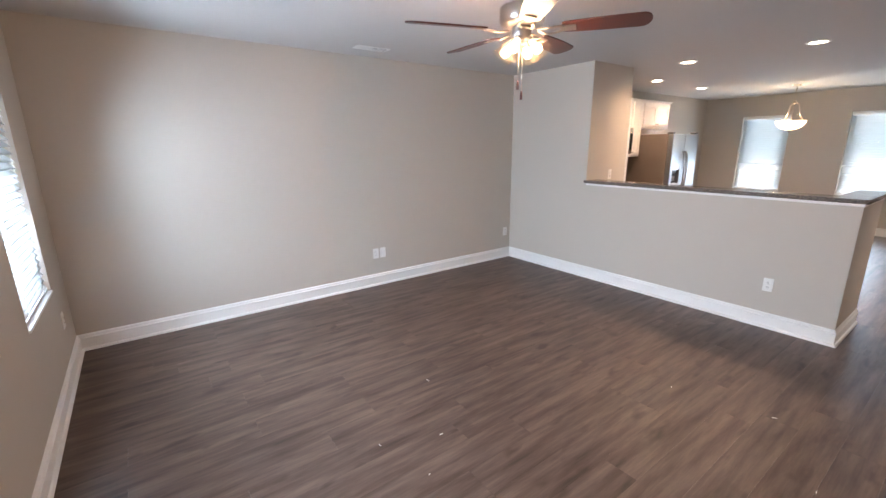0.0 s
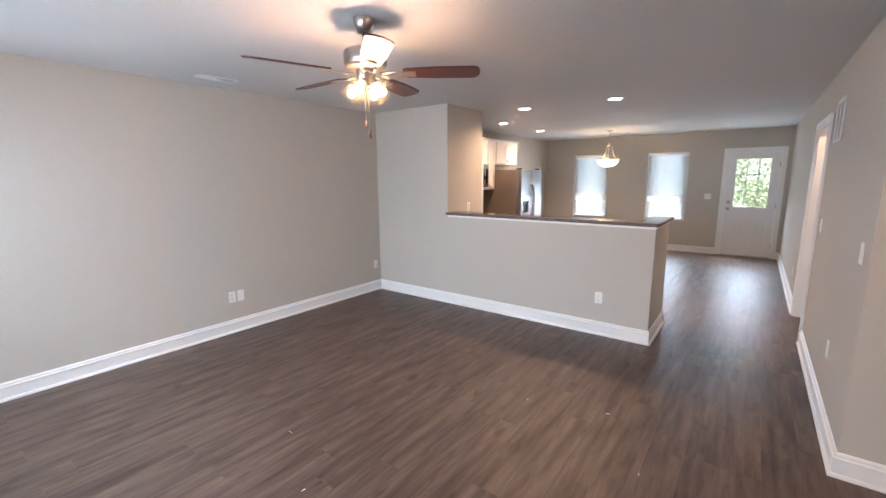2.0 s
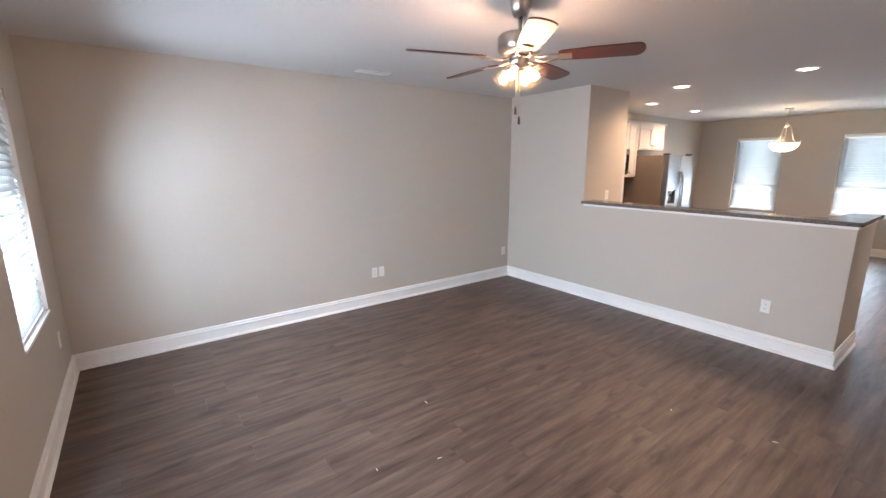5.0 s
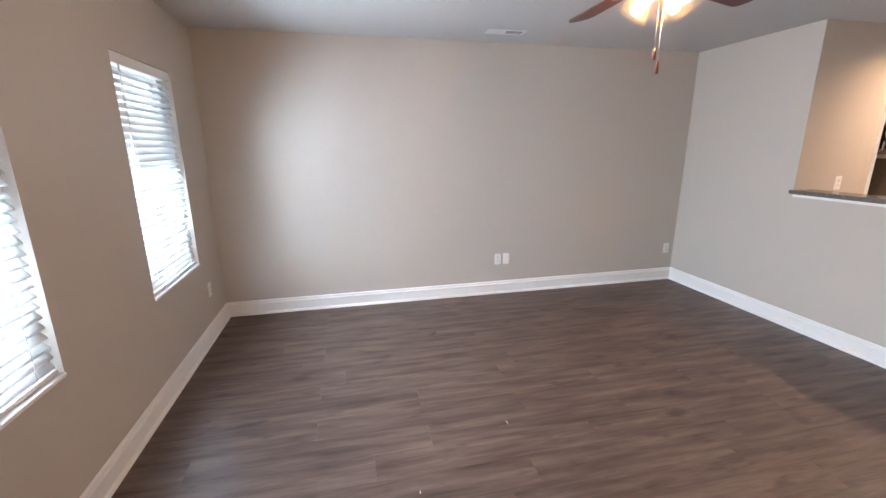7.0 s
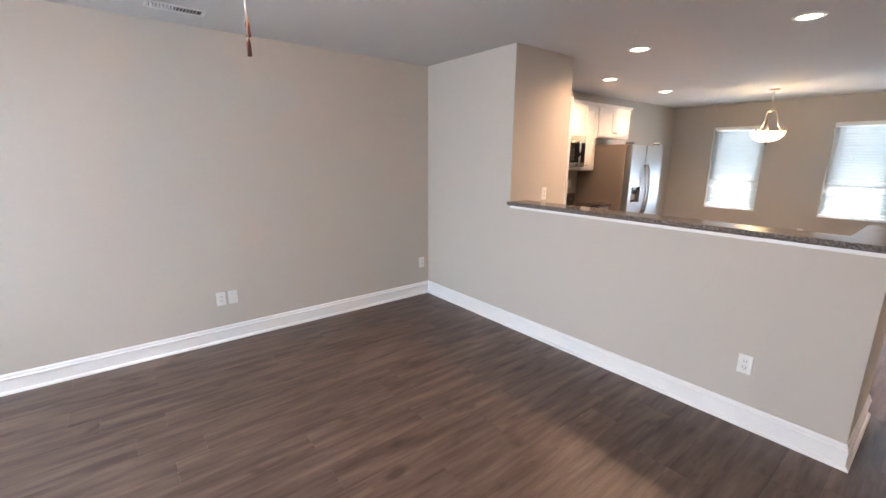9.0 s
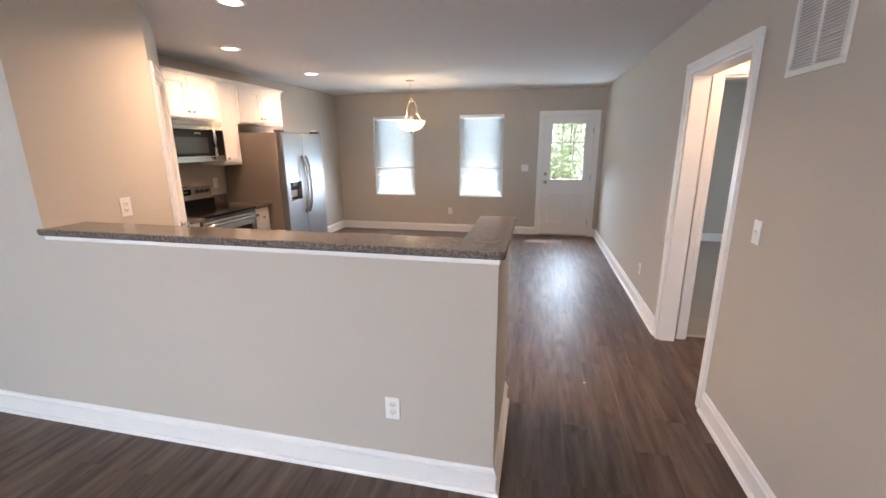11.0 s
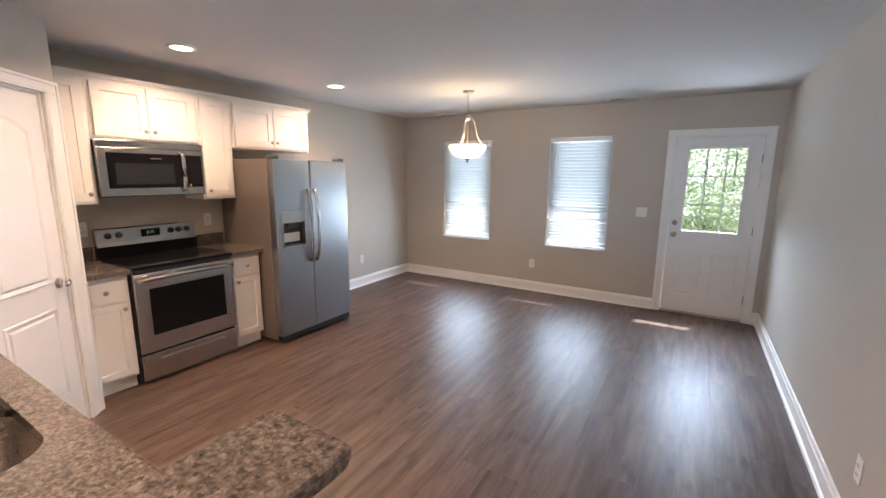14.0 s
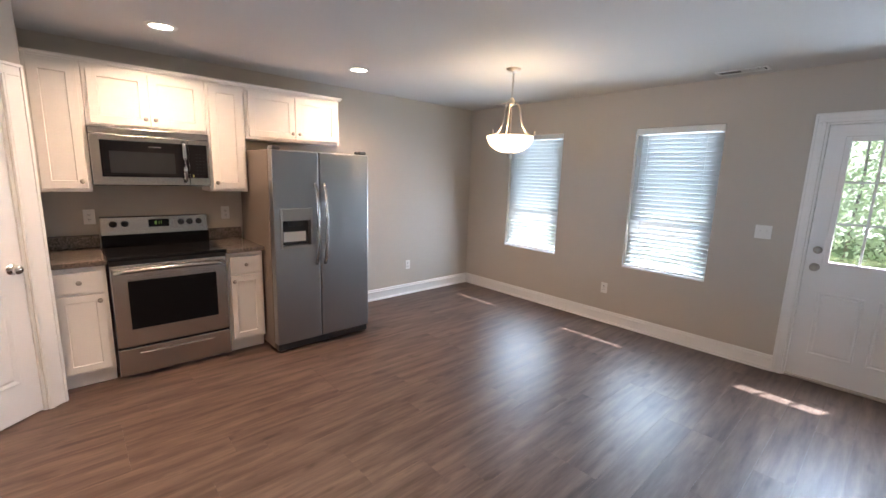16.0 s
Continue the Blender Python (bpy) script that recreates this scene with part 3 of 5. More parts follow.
def blind(a, b, z0, z1, m, tilt, label, open_band=None):
    """A 50 mm slat blind inside the opening: rail, slats, bottom rail, cords and wand."""
    t = thing("window_blind", label, "window blind", m, "window blinds")
    part("headrail", boxes((a + 0.006, b - 0.006, 0.004, 0.060, z1 - 0.062, z1 - 0.002), bevel=0.004), PLASTIC, t)
    part("bottom_rail", boxes((a + 0.010, b - 0.010, 0.012, 0.060, z0 + 0.022, z0 + 0.040), bevel=0.004), PLASTIC, t)
    w = b - a - 0.022
    def slat_mesh(angle):
        bm = bmesh.new()
        rows, d = [], 0.050
        for k in range(5):
            u = k / 4 - 0.5
            c, s = math.cos(radians(angle)), math.sin(radians(angle))
            yy, zz = u * d, 0.0028 * (1 - 4 * u * u)
            rows.append((yy * c - zz * s, yy * s + zz * c))
        top = [[bm.verts.new((x, y, z + 0.0012)) for y, z in rows] for x in (-w / 2, w / 2)]
        low = [[bm.verts.new((x, y, z - 0.0012)) for y, z in rows] for x in (-w / 2, w / 2)]
        for k in range(4):
            for q in (top, low):
                f = bm.faces.new((q[0][k], q[1][k], q[1][k + 1], q[0][k + 1]))
                f.smooth = True
        for i in (0, 1):
            bm.faces.new([*top[i], *low[i][::-1]])
        bm.faces.new((top[0][0], top[1][0], low[1][0], low[0][0]))
        bm.faces.new((top[0][4], top[1][4], low[1][4], low[0][4]))
        return mesh_of("slat", bm, SLAT)
    shut = slat_mesh(tilt)
    gap = slat_mesh(62) if open_band else shut
    n = int((z1 - z0 - 0.115) / 0.0425)
    for i in range(n):
        z = z0 + 0.066 + i * 0.0425
        ob = new("slat", gap if open_band and open_band[0] < z < open_band[1] else shut)
        ob.parent = t
        ob.matrix_local = pose((a + b) / 2 + random.uniform(-0.001, 0.001), 0.034, z, random.uniform(-2.5, 2.5), 0, random.uniform(-0.12, 0.12))
    for x in (a + 0.13, b - 0.13):
        for y in (0.0065, 0.0615):
            part("ladder_cord", tube(bmesh.new(), [(x, y, z0 + 0.03), (x, y, z1 - 0.05)], 0.0011, 5), PLASTIC, t)
    part("tilt_wand", tube(bmesh.new(), [(a + 0.07, -0.004, z1 - 0.62), (a + 0.07, -0.002, z1 - 0.06)], 0.004, 8), PLASTIC, t)
    return t


SOUTHM = pose(0, YS, 0, 0, 0, 180)
for i, (a, b) in enumerate(NW):
    window(f"window_{i + 1}", a, b, *NZ, NORTH, "white single-hung window in the back wall")
    blind(a, b, *NZ, NORTH, -52, "white slatted blind, partly open, in the back window", (1.06, 1.17))
for i, (a, b) in enumerate(SW):
    window(f"window_{i + 3}", -b, -a, *SZ, SOUTHM, "white single-hung window in the front wall")
    blind(-b, -a, *SZ, SOUTHM, 46, "white slatted blind, nearly closed, in the front window")
# unseen window, added so that light reaches the bedroom
window("window_5", -4.8, -3.2, 0.6, 2.05, pose(8.6, 0, 0, 0, 0, -90), "white bedroom window, unseen, added to let light in")

# ---- outdoors ----
bm = boxes((-40, 40, -40, YS - T - 0.3, -0.9, -0.45), (-40, 40, YN + T + 1.0, 60, -0.9, -0.45))
GRASS = surface("yard_grass", (0.15, 0.18, 0.09), 0.95, vary=0.5, scale=1.5, grain=30, relief=0.8)
GRASS.node_tree.nodes["Principled BSDF"].inputs["Specular IOR Level"].default_value = 0.04
tagged(structure("ground", bm, GRASS, "mown grass yard round the house", "ground"))
CONCRETE = surface("porch_concrete", (0.42, 0.41, 0.39), 0.85, vary=0.12, scale=2, grain=60, relief=0.3)
structure("porch_slab", boxes((-0.3, 5.2, YN + T + 0.002, YN + T + 1.6, -0.45, -0.03), bevel=0.01), CONCRETE, "bare concrete back porch slab", "porch")
structure("porch_roof", boxes((-1.5, 9.5, YN + T + 0.002, YN + T + 0.605, H + 0.02, H + 0.2)), TRIM, "white overhanging roof edge over the back wall", "roof")
# the woods' sunlit brightness is put into emission
GLOW_WOODS = backdrop_material("glowing_woods", [(0.30, (0.22, 0.28, 0.17)), (0.42, (0.44, 0.54, 0.36)), (0.54, (0.72, 0.80, 0.64)), (0.66, (0.95, 1.0, 0.96)), (0.8, (1.0, 1.0, 1.0))], BACK_GLOW, 1.0)
structure("backdrop", boxes((-30, 38, 26, 26.1, -0.6, 14)), GLOW_WOODS, "glowing panel painted as sunlit green woods behind the house", "backdrop")
# glowing panel, added to whiten the gaps of the front blinds
GLOW_STREET = backdrop_material("street_glow", [(0.3, (0.85, 0.9, 0.95)), (0.7, (1.0, 1.0, 1.0))], FRONT_GLOW, 0.2)
structure("backdrop_street", boxes((-25, 28, -20, -19.9, -0.6, 14)), GLOW_STREET, "glowing white panel that stands for daylight across the street", "backdrop")
# unseen glowing panel, added outside the bedroom window
GLOW_SIDE = backdrop_material("side_glow", [(0.3, (0.75, 0.85, 0.8)), (0.7, (0.95, 1.0, 0.98))], EAST_GLOW, 0.2)
structure("backdrop_side", boxes((22, 22.1, -6, 16, -0.6, 12)), GLOW_SIDE, "unseen glowing panel beside the house, outside the bedroom window", "backdrop")


def tree(x, y, height, trunk_r, seed):
    """A slim pine-wood tree: tapered trunk, limbs, and a crown of many leaf clumps."""
    rng = random.Random(seed)
    t = thing("tree", "slender tall tree with light green leaves", "tree", pose(x, y, -0.46), "trees behind the house")
    pts, lean = [], rng.uniform(-0.04, 0.04)
    for i in range(9):
        z = height * i / 8
        pts.append((lean * z + rng.uniform(-0.04, 0.04), rng.uniform(-0.04, 0.04), z))
    bm = tube(bmesh.new(), pts, trunk_r, 8, [1 - 0.09 * i for i in range(9)])
    tips = []
    for i in range(15):
        z = height * rng.uniform(0.07, 0.95)
        a, l = rng.uniform(0, 6.28), rng.uniform(0.8, 2.0)
        base = Vector((lean * z, 0, z))
        mid = base + Vector((math.cos(a) * l * 0.5, math.sin(a) * l * 0.5, l * 0.15))
        tip = base + Vector((math.cos(a) * l, math.sin(a) * l, l * 0.45))
        tube(bm, [base, mid, tip], trunk_r * 0.28, 5, [1, 0.7, 0.35])
        tips += [mid, tip]
    part("trunk", bm, BARK, t)
    bm = bmesh.new()
    for c in tips:
        for k in range(48):
            p = c + Vector((rng.gauss(0, 0.42), rng.gauss(0, 0.42), rng.gauss(0, 0.36)))
            d1 = Vector((rng.uniform(-1, 1), rng.uniform(-1, 1), rng.uniform(-1, 1))).normalized() * 0.085
            d2 = d1.orthogonal().normalized() * 0.05
            vs = [bm.verts.new(p - d1), bm.verts.new(p + d2), bm.verts.new(p + d1), bm.verts.new(p - d2)]
            bm.faces.new(vs)
    crown = part("crown", bm, LEAF, t)
    crown["kind"] = "stuff"


BARK = surface("bark_grey", (0.24, 0.21, 0.18), 0.9, vary=0.3, scale=6, grain=30, relief=0.8)
LEAF, ltree, lbsdf = nodes_of("leaf_green")
lgeo = ltree.nodes.new("ShaderNodeNewGeometry")
ltree.links.new(ramp(ltree, lgeo.outputs["Random Per Island"], [(0.0, (0.07, 0.12, 0.05)), (0.6, (0.13, 0.19, 0.08)), (1.0, (0.24, 0.30, 0.15))]), lbsdf.inputs["Base Color"])
lbsdf.inputs["Roughness"].default_value = 0.5
lthin = ltree.nodes.new("ShaderNodeBsdfTranslucent")
lthin.inputs["Color"].default_value = (0.82, 0.90, 0.68, 1)
lmix = ltree.nodes.new("ShaderNodeMixShader")
lmix.inputs[0].default_value = 0.62
ltree.links.new(lbsdf.outputs[0], lmix.inputs[1])
ltree.links.new(lthin.outputs[0], lmix.inputs[2])
ltree.links.new(lmix.outputs[0], ltree.nodes["Material Output"].inputs["Surface"])
for i, (tx, ty, th) in enumerate(((1.0, 18.5, 9), (2.4, 20, 10), (3.4, 17.6, 9), (4.4, 21, 11), (5.2, 18.4, 10), (6.3, 20.5, 10), (-1.0, 19.5, 10), (8.4, 19.0, 9), (-3.2, 18.5, 9), (7.2, 18.0, 9), (0.0, 21.5, 10))):
    tree(tx, ty, th, 0.045, 40 + i)


def shrub(x, y, size, seed):
    """A loose bush: stems and many small leaves."""
    rng = random.Random(seed)
    t = thing("shrub", "loose pale green bush at the edge of the woods", "shrub", pose(x, y, -0.46), "shrubs behind the house")
    bm, tips = bmesh.new(), []
    for k in range(9):
        a, lean, up = rng.uniform(0, 6.28), rng.uniform(0.1, 0.75) * size, rng.uniform(0.6, 1.5) * size
        tip = Vector((math.cos(a) * lean, math.sin(a) * lean, up))
        tube(bm, [(0, 0, 0), tip * 0.5 + Vector((0, 0, 0.12)), tip], 0.014, 5, [1, 0.7, 0.3])
        tips += [tip * 0.45, tip * 0.75, tip]
    part("stems", bm, BARK, t)
    bm = bmesh.new()
    for c in tips:
        for k in range(34):
            p = c + Vector((rng.gauss(0, 0.26), rng.gauss(0, 0.26), rng.gauss(0, 0.22))) * size
            p.z = max(p.z, 0.02)
            d1 = Vector((rng.uniform(-1, 1), rng.uniform(-1, 1), rng.uniform(-1, 1))).normalized() * 0.07
            d2 = d1.orthogonal().normalized() * 0.036
            bm.faces.new([bm.verts.new(p - d1), bm.verts.new(p + d2), bm.verts.new(p + d1), bm.verts.new(p - d2)])
    crown = part("foliage", bm, LEAF, t)
    crown["kind"] = "stuff"


for i in range(13):
    shrub(-2.6 + 0.95 * i + (0.3 if i % 2 else -0.2), 14.6 + 1.3 * (i % 3), 0.95 + 0.18 * (i % 4), 80 + i)

# ---- plates, vents and grilles ----


def outlet(m, gang=1, kind="outlet", label="white duplex wall outlet"):
    """A wall plate; local -y points into the room, its centre at the origin."""
    t = thing("wall_outlet" if kind == "outlet" else "light_switch", label, "outlet" if kind == "outlet" else "switch", m)
    w = 0.072 + (gang - 1) * 0.046
    part("plate", boxes((-w / 2, w / 2, -0.006, 0, -0.058, 0.058), bevel=0.004), PLASTIC, t)
    for g in range(gang):
        x = (g - (gang - 1) / 2) * 0.046
        if kind == "outlet":
            for z in (-0.020, 0.020):
                part("socket", boxes((x - 0.016, x + 0.016, -0.0085, -0.0045, z - 0.014, z + 0.014), bevel=0.003), PLASTIC, t)
                part("slot", boxes((x - 0.008, x - 0.005, -0.0092, -0.008, z - 0.004, z + 0.006), (x + 0.005, x + 0.008, -0.0092, -0.008, z - 0.004, z + 0.006), (x - 0.002, x + 0.002, -0.0092, -0.008, z - 0.011, z - 0.007)), PLASTIC_DARK, t)
        elif kind == "switch":
            part("collar", boxes((x - 0.007, x + 0.007, -0.0075, -0.0045, -0.013, 0.013), bevel=0.001), PLASTIC, t)
            part("toggle", boxes((x - 0.0045, x + 0.0045, -0.016, -0.006, 0.0, 0.010), bevel=0.002), PLASTIC, t)
        else:
            part("rocker", boxes((x - 0.016, x + 0.016, -0.009, -0.0045, -0.034, 0.034), bevel=0.003), PLASTIC, t)
    return t


WESTM = lambda x, y, z: pose(x, y, z, 0, 0, 90)     # faces +x
EASTF = lambda x, y, z: pose(x, y, z, 0, 0, -90)    # faces -x
SOUTHF = lambda x, y, z: pose(x, y, z)              # faces -y
NORTHF = lambda x, y, z: pose(x, y, z, 0, 0, 180)   # faces +y
outlet(WESTM(0, -2.165, 0.378), label="white duplex outlet low on the living room wall")
outlet(WESTM(0, -2.075, 0.378), kind="blank", label="white cable plate beside the outlet")
outlet(WESTM(0, -0.098, 0.374), label="white duplex outlet in the living room corner")
outlet(SOUTHF(3.108, 0, 0.384), label="white duplex outlet on the half wall")
outlet(NORTHF(0.389, YS, 0.40), label="white duplex outlet under the front window")
outlet(SOUTHF(2.172, YN, 0.387), label="white duplex outlet between the back windows")
outlet(WESTM(XK, 4.787, 0.392), label="white duplex outlet low on the dining wall")
outlet(EASTF(XE, 2.668, 0.372), label="white duplex outlet low on the side wall")
outlet(EASTF(XE, -0.595, 0.46), kind="blank", label="plain white cover plate low on the side wall")
outlet(SOUTHF(7.03, YN, 0.385), label="white duplex outlet on the bedroom wall")
outlet(SOUTHF(3.506, YN, 1.177), 2, "switch", "white double light switch beside the back door")
outlet(EASTF(XE, 0.623, 1.164), 1, "switch", "white light switch beside the hall opening")
outlet(EASTF(XE, -1.13, 1.185), 1, "rocker", "white rocker switch near the entry corner")
outlet(WESTM(XK, 1.65, 1.158), label="white outlet above the kitchen counter")
outlet(WESTM(XK, 2.626, 1.157), label="white outlet above the kitchen counter")
outlet(WESTM(1.22, 0.465, 1.215), label="white outlet on the pantry wall over the bar")


def ceiling_vent(x, y, w, d, turn=0):
    t = thing("ceiling_vent", "white metal louvred ceiling vent", "vent", pose(x, y, H, 0, 0, turn), "ceiling vents")
    bm = bmesh.new()
    for r in ((-w / 2, w / 2, -d / 2, -d / 2 + 0.02), (-w / 2, w / 2, d / 2 - 0.02, d / 2), (-w / 2, -w / 2 + 0.02, -d / 2 + 0.0205, d / 2 - 0.0205), (w / 2 - 0.02, w / 2, -d / 2 + 0.0205, d / 2 - 0.0205)):
        box(bm, r[0], r[1], r[2], r[3], -0.008, 0, 0.002)
    part("frame", bm, DIRT, t)
    # dark sheet that stands for the shade in the duct behind the slats
    part("backing", boxes((-w / 2 + 0.02, w / 2 - 0.02, -d / 2 + 0.02, d / 2 - 0.02, -0.002, -0.0005)), SHADE, t)
    n = int((w - 0.05) / 0.019)
    sl = bmesh.new()
    box(sl, -0.008, 0.008, -d / 2 + 0.021, d / 2 - 0.021, -0.0006, 0.0006)
    me = mesh_of("slat", sl, DIRT)
    for i in range(n):
        ob = new("slat", me)
        ob.parent = t
        u = -w / 2 + 0.032 + i * 0.019
        ob.matrix_local = pose(u, 0, -0.0075, 0, 48 if u < 0 else -48, 0)
    return t


ceiling_vent(0.376, -2.292, 0.33, 0.135, 90)
ceiling_vent(3.235, 5.685, 0.36, 0.135)
ceiling_vent(0.81, 5.77, 0.36, 0.135)

# return-air grille on the east wall
t = thing("return_grille", "white painted return-air grille high on the wall", "vent", EASTF(XE, 0.43, 2.02))
gw, gh = 0.185, 0.165
bm = bmesh.new()
for r in ((-gw, gw, -gh, -gh + 0.026), (-gw, gw, gh - 0.026, gh), (-gw, -gw + 0.026, -gh + 0.0265, gh - 0.0265), (gw - 0.026, gw, -gh + 0.0265, gh - 0.0265), (-0.006, 0.006, -gh + 0.0265, gh - 0.0265)):
    box(bm, r[0], r[1], -0.012, 0, r[2], r[3], 0.003)
part("frame", bm, DIRT, t)
part("backing", boxes((-gw + 0.02, gw - 0.02, -0.003, -0.0005, -gh + 0.02, gh - 0.02)), GREY_BACK, t)
sl = bmesh.new()
box(sl, -gw + 0.0265, gw - 0.0265, -0.006, 0.006, -0.0006, 0.0006)
me = mesh_of("slat", sl, DIRT)
for i in range(int((2 * gh - 0.06) / 0.0125)):
    ob = new("slat", me)
    ob.parent = t
    ob.matrix_local = pose(0, -0.0075, -gh + 0.034 + i * 0.0125, 45, 0, 0)

# ---- recessed lights ----


def recessed(x, y, watts=CAN_WATTS):
    t = thing("recessed_light", "lit white recessed ceiling downlight", "ceiling light", pose(x, y, H), "recessed lights")
    part("trim_ring", lathe(bmesh.new(), [(0.066, -0.004), (0.070, -0.009), (0.090, -0.006), (0.094, 0.0)], 32), PLASTIC, t)
    part("lens", lathe(bmesh.new(), [(0.0, -0.0035), (0.067, -0.0035)], 32), DISC, t)
    lamp = new("downlight", bpy.data.lights.new("downlight", "AREA"))
    lamp.data.shape, lamp.data.size = "DISK", 0.12
    lamp.data.energy, lamp.data.color, lamp.data.spread = watts, (1.0, 0.64, 0.39), radians(146)
    lamp.location = (x, y, H - 0.012)


for x, y in ((2.894, 0.965), (1.763, 0.965), (0.835, 2.10), (0.83, 3.58)):
    recessed(x, y)

# flush lights in the hall and the entry


def flush_light(x, y, watts, label):
    t = thing("flush_light", label, "ceiling light", pose(x, y, H))
    part("pan", lathe(bmesh.new(), [(0.14, 0.0), (0.145, -0.02), (0.13, -0.025)], 28), NICKEL, t)
    part("shade", lathe(bmesh.new(), [(0.128, -0.024), (0.12, -0.06), (0.07, -0.09), (0.0, -0.1)], 28), BOWL, t)
    bulb((x, y, H - 0.14), watts, 0.06)


flush_light(5.45, 1.36, HALL_WATTS, "small lit flush ceiling light in the hall")
flush_light(5.62, -2.95, ENTRY_WATTS, "small lit flush ceiling light in the entry")

# ---- ceiling fan ----


def ceiling_fan(x, y, turn, lit, label):
    t = thing("ceiling_fan", label, "ceiling fan", pose(x, y, H))
    part("canopy", lathe(bmesh.new(), [(0.060, 0.0), (0.060, -0.014), (0.052, -0.040), (0.038, -0.076), (0.0, -0.078)], 28), NICKEL, t)
    part("downrod", tube(bmesh.new(), [(0, 0, -0.07), (0, 0, -0.17)], 0.012, 12), NICKEL, t)
    part("motor", lathe(bmesh.new(), [(0.0, -0.148), (0.03, -0.15), (0.034, -0.165), (0.115, -0.172), (0.122, -0.182), (0.122, -0.245), (0.112, -0.262), (0.07, -0.272), (0.0, -0.273)], 36), NICKEL, t)
    part("collar", lathe(bmesh.new(), [(0.050, -0.272), (0.055, -0.285), (0.052, -0.345), (0.03, -0.36), (0.0, -0.362)], 28), NICKEL, t)
    bm = bmesh.new()
    outline = []
    for i in range(13):
        a = -math.pi / 2 + math.pi * i / 12
        outline.append((0.603 + 0.045 * math.cos(a), 0.066 * math.sin(a)))
    outline += [(0.40, 0.064), (0.235, 0.052), (0.215, 0.040), (0.215, -0.040), (0.235, -0.052), (0.40, -0.064)]
    prism(bm, outline, -0.004, 0.004)
    blade = mesh_of("blade", bm, CHERRY)
    bm = bmesh.new()
    for s in (-1, 1):
        tube(bm, [(0.085, s * 0.012, -0.006), (0.13, s * 0.032, -0.016), (0.175, s * 0.036, -0.012), (0.225, s * 0.022, -0.007)], 0.008, 8, flat=0.6)
    box(bm, 0.205, 0.285, -0.030, 0.030, -0.010, -0.0045, 0.002)
    for s in (-0.016, 0.016):
        lathe(bm, [(0.0, -0.0125), (0.005, -0.012), (0.006, -0.009)], 8, (0.262, s))
    iron = mesh_of("blade_iron", bm, NICKEL_PALE)
    for k in range(5):
        for nm, me in (("blade", blade), ("blade_iron", iron)):
            ob = new(nm, me)
            ob.parent = t
            ob.matrix_local = pose(0, 0, -0.290, 0, 0, turn + 72 * k) @ pose(0, 0, 0, -12, 0, 0)
    # light kit: four tulip shades round the hub
    bm = bmesh.new()
    prof = [(0.020, 0.0), (0.026, -0.012), (0.038, -0.032), (0.046, -0.058), (0.054, -0.078), (0.066, -0.092)]
    lathe(bm, prof, 28)
    for v in bm.verts:
        if v.co.z < -0.08:
            a = math.atan2(v.co.y, v.co.x)
            v.co.z += 0.003 * math.cos(6 * a)
    tul = mesh_of("glass_shade", bm, TULIP)
    arm = mesh_of("lamp_arm", tube(bmesh.new(), [(0.030, 0, -0.335), (0.042, 0, -0.334), (0.052, 0, -0.342)], 0.010, 10), NICKEL)
    bul = mesh_of("bulb", lathe(bmesh.new(), [(0.0, -0.085), (0.018, -0.080), (0.026, -0.062), (0.022, -0.04), (0.012, -0.022), (0.012, 0.0)], 16), BULB if lit else PLASTIC)
    sock = mesh_of("socket", lathe(bmesh.new(), [(0.0, 0.016), (0.02, 0.014), (0.024, -0.008), (0.02, -0.012)], 16), NICKEL)
    for k in range(4):
        a = 20 + 90 * k
        m = pose(0, 0, 0, 0, 0, a)
        for nm, me, mm in (("lamp_arm", arm, m), ("socket", sock, m @ pose(0.052, 0, -0.345, 0, -42, 0)), ("glass_shade", tul, m @ pose(0.054, 0, -0.347, 0, -42, 0)), ("bulb", bul, m @ pose(0.054, 0, -0.347, 0, -42, 0))):
            ob = new(nm, me)
            ob.parent = t
            ob.matrix_local = mm
            if nm in ("glass_shade", "bulb"):
                ob.visible_shadow = False
        if lit:
            p = m @ pose(0.054, 0, -0.347, 0, -42, 0) @ Vector((0, 0, -0.045))
            bulb((x + p.x, y + p.y, H + p.z), FAN_WATTS, 0.012, (1.0, 0.58, 0.34))
    for px, py, l in ((-0.060, 0.045, 0.57), (-0.018, 0.032, 0.63)):
        chain = part("pull_chain", tube(bmesh.new(), [(px, py, -0.355), (px, py, -l + 0.035)], 0.0022, 6), NICKEL_PALE, t)
        part("pull_fob", lathe(bmesh.new(), [(0.0, -l - 0.015), (0.008, -l - 0.012), (0.007, -l + 0.02), (0.003, -l + 0.035), (0.0, -l + 0.036)], 12, (px, py)), CHERRY, chain, "dark wooden fob")
    return t


ceiling_fan(2.438, -2.45, 34.5, True, "brushed nickel ceiling fan with cherry blades and lit glass shades")

ceiling_fan(6.95, 4.32, 1.0, False, "unlit bedroom ceiling fan with dark cherry blades")

# ---- pendant ----
t = thing("pendant_light", "satin nickel pendant with a lit white glass bowl", "pendant light", pose(1.885, 4.45, H))
part("canopy", lathe(bmesh.new(), [(0.062, 0.0), (0.060, -0.012), (0.030, -0.024), (0.0, -0.026)], 28), NICKEL_PALE, t)
bm = bmesh.new()
for i in range(9):
    z = -0.035 - i * 0.024
    pts = []
    for k in range(13):
        a = 2 * math.pi * k / 12
        u, v = 0.0075 * math.cos(a), 0.015 * math.sin(a)
        pts.append((u, 0, z + v) if i % 2 else (0, u, z + v))
    tube(bm, pts, 0.0022, 6)
part("chain", bm, NICKEL_PALE, t)
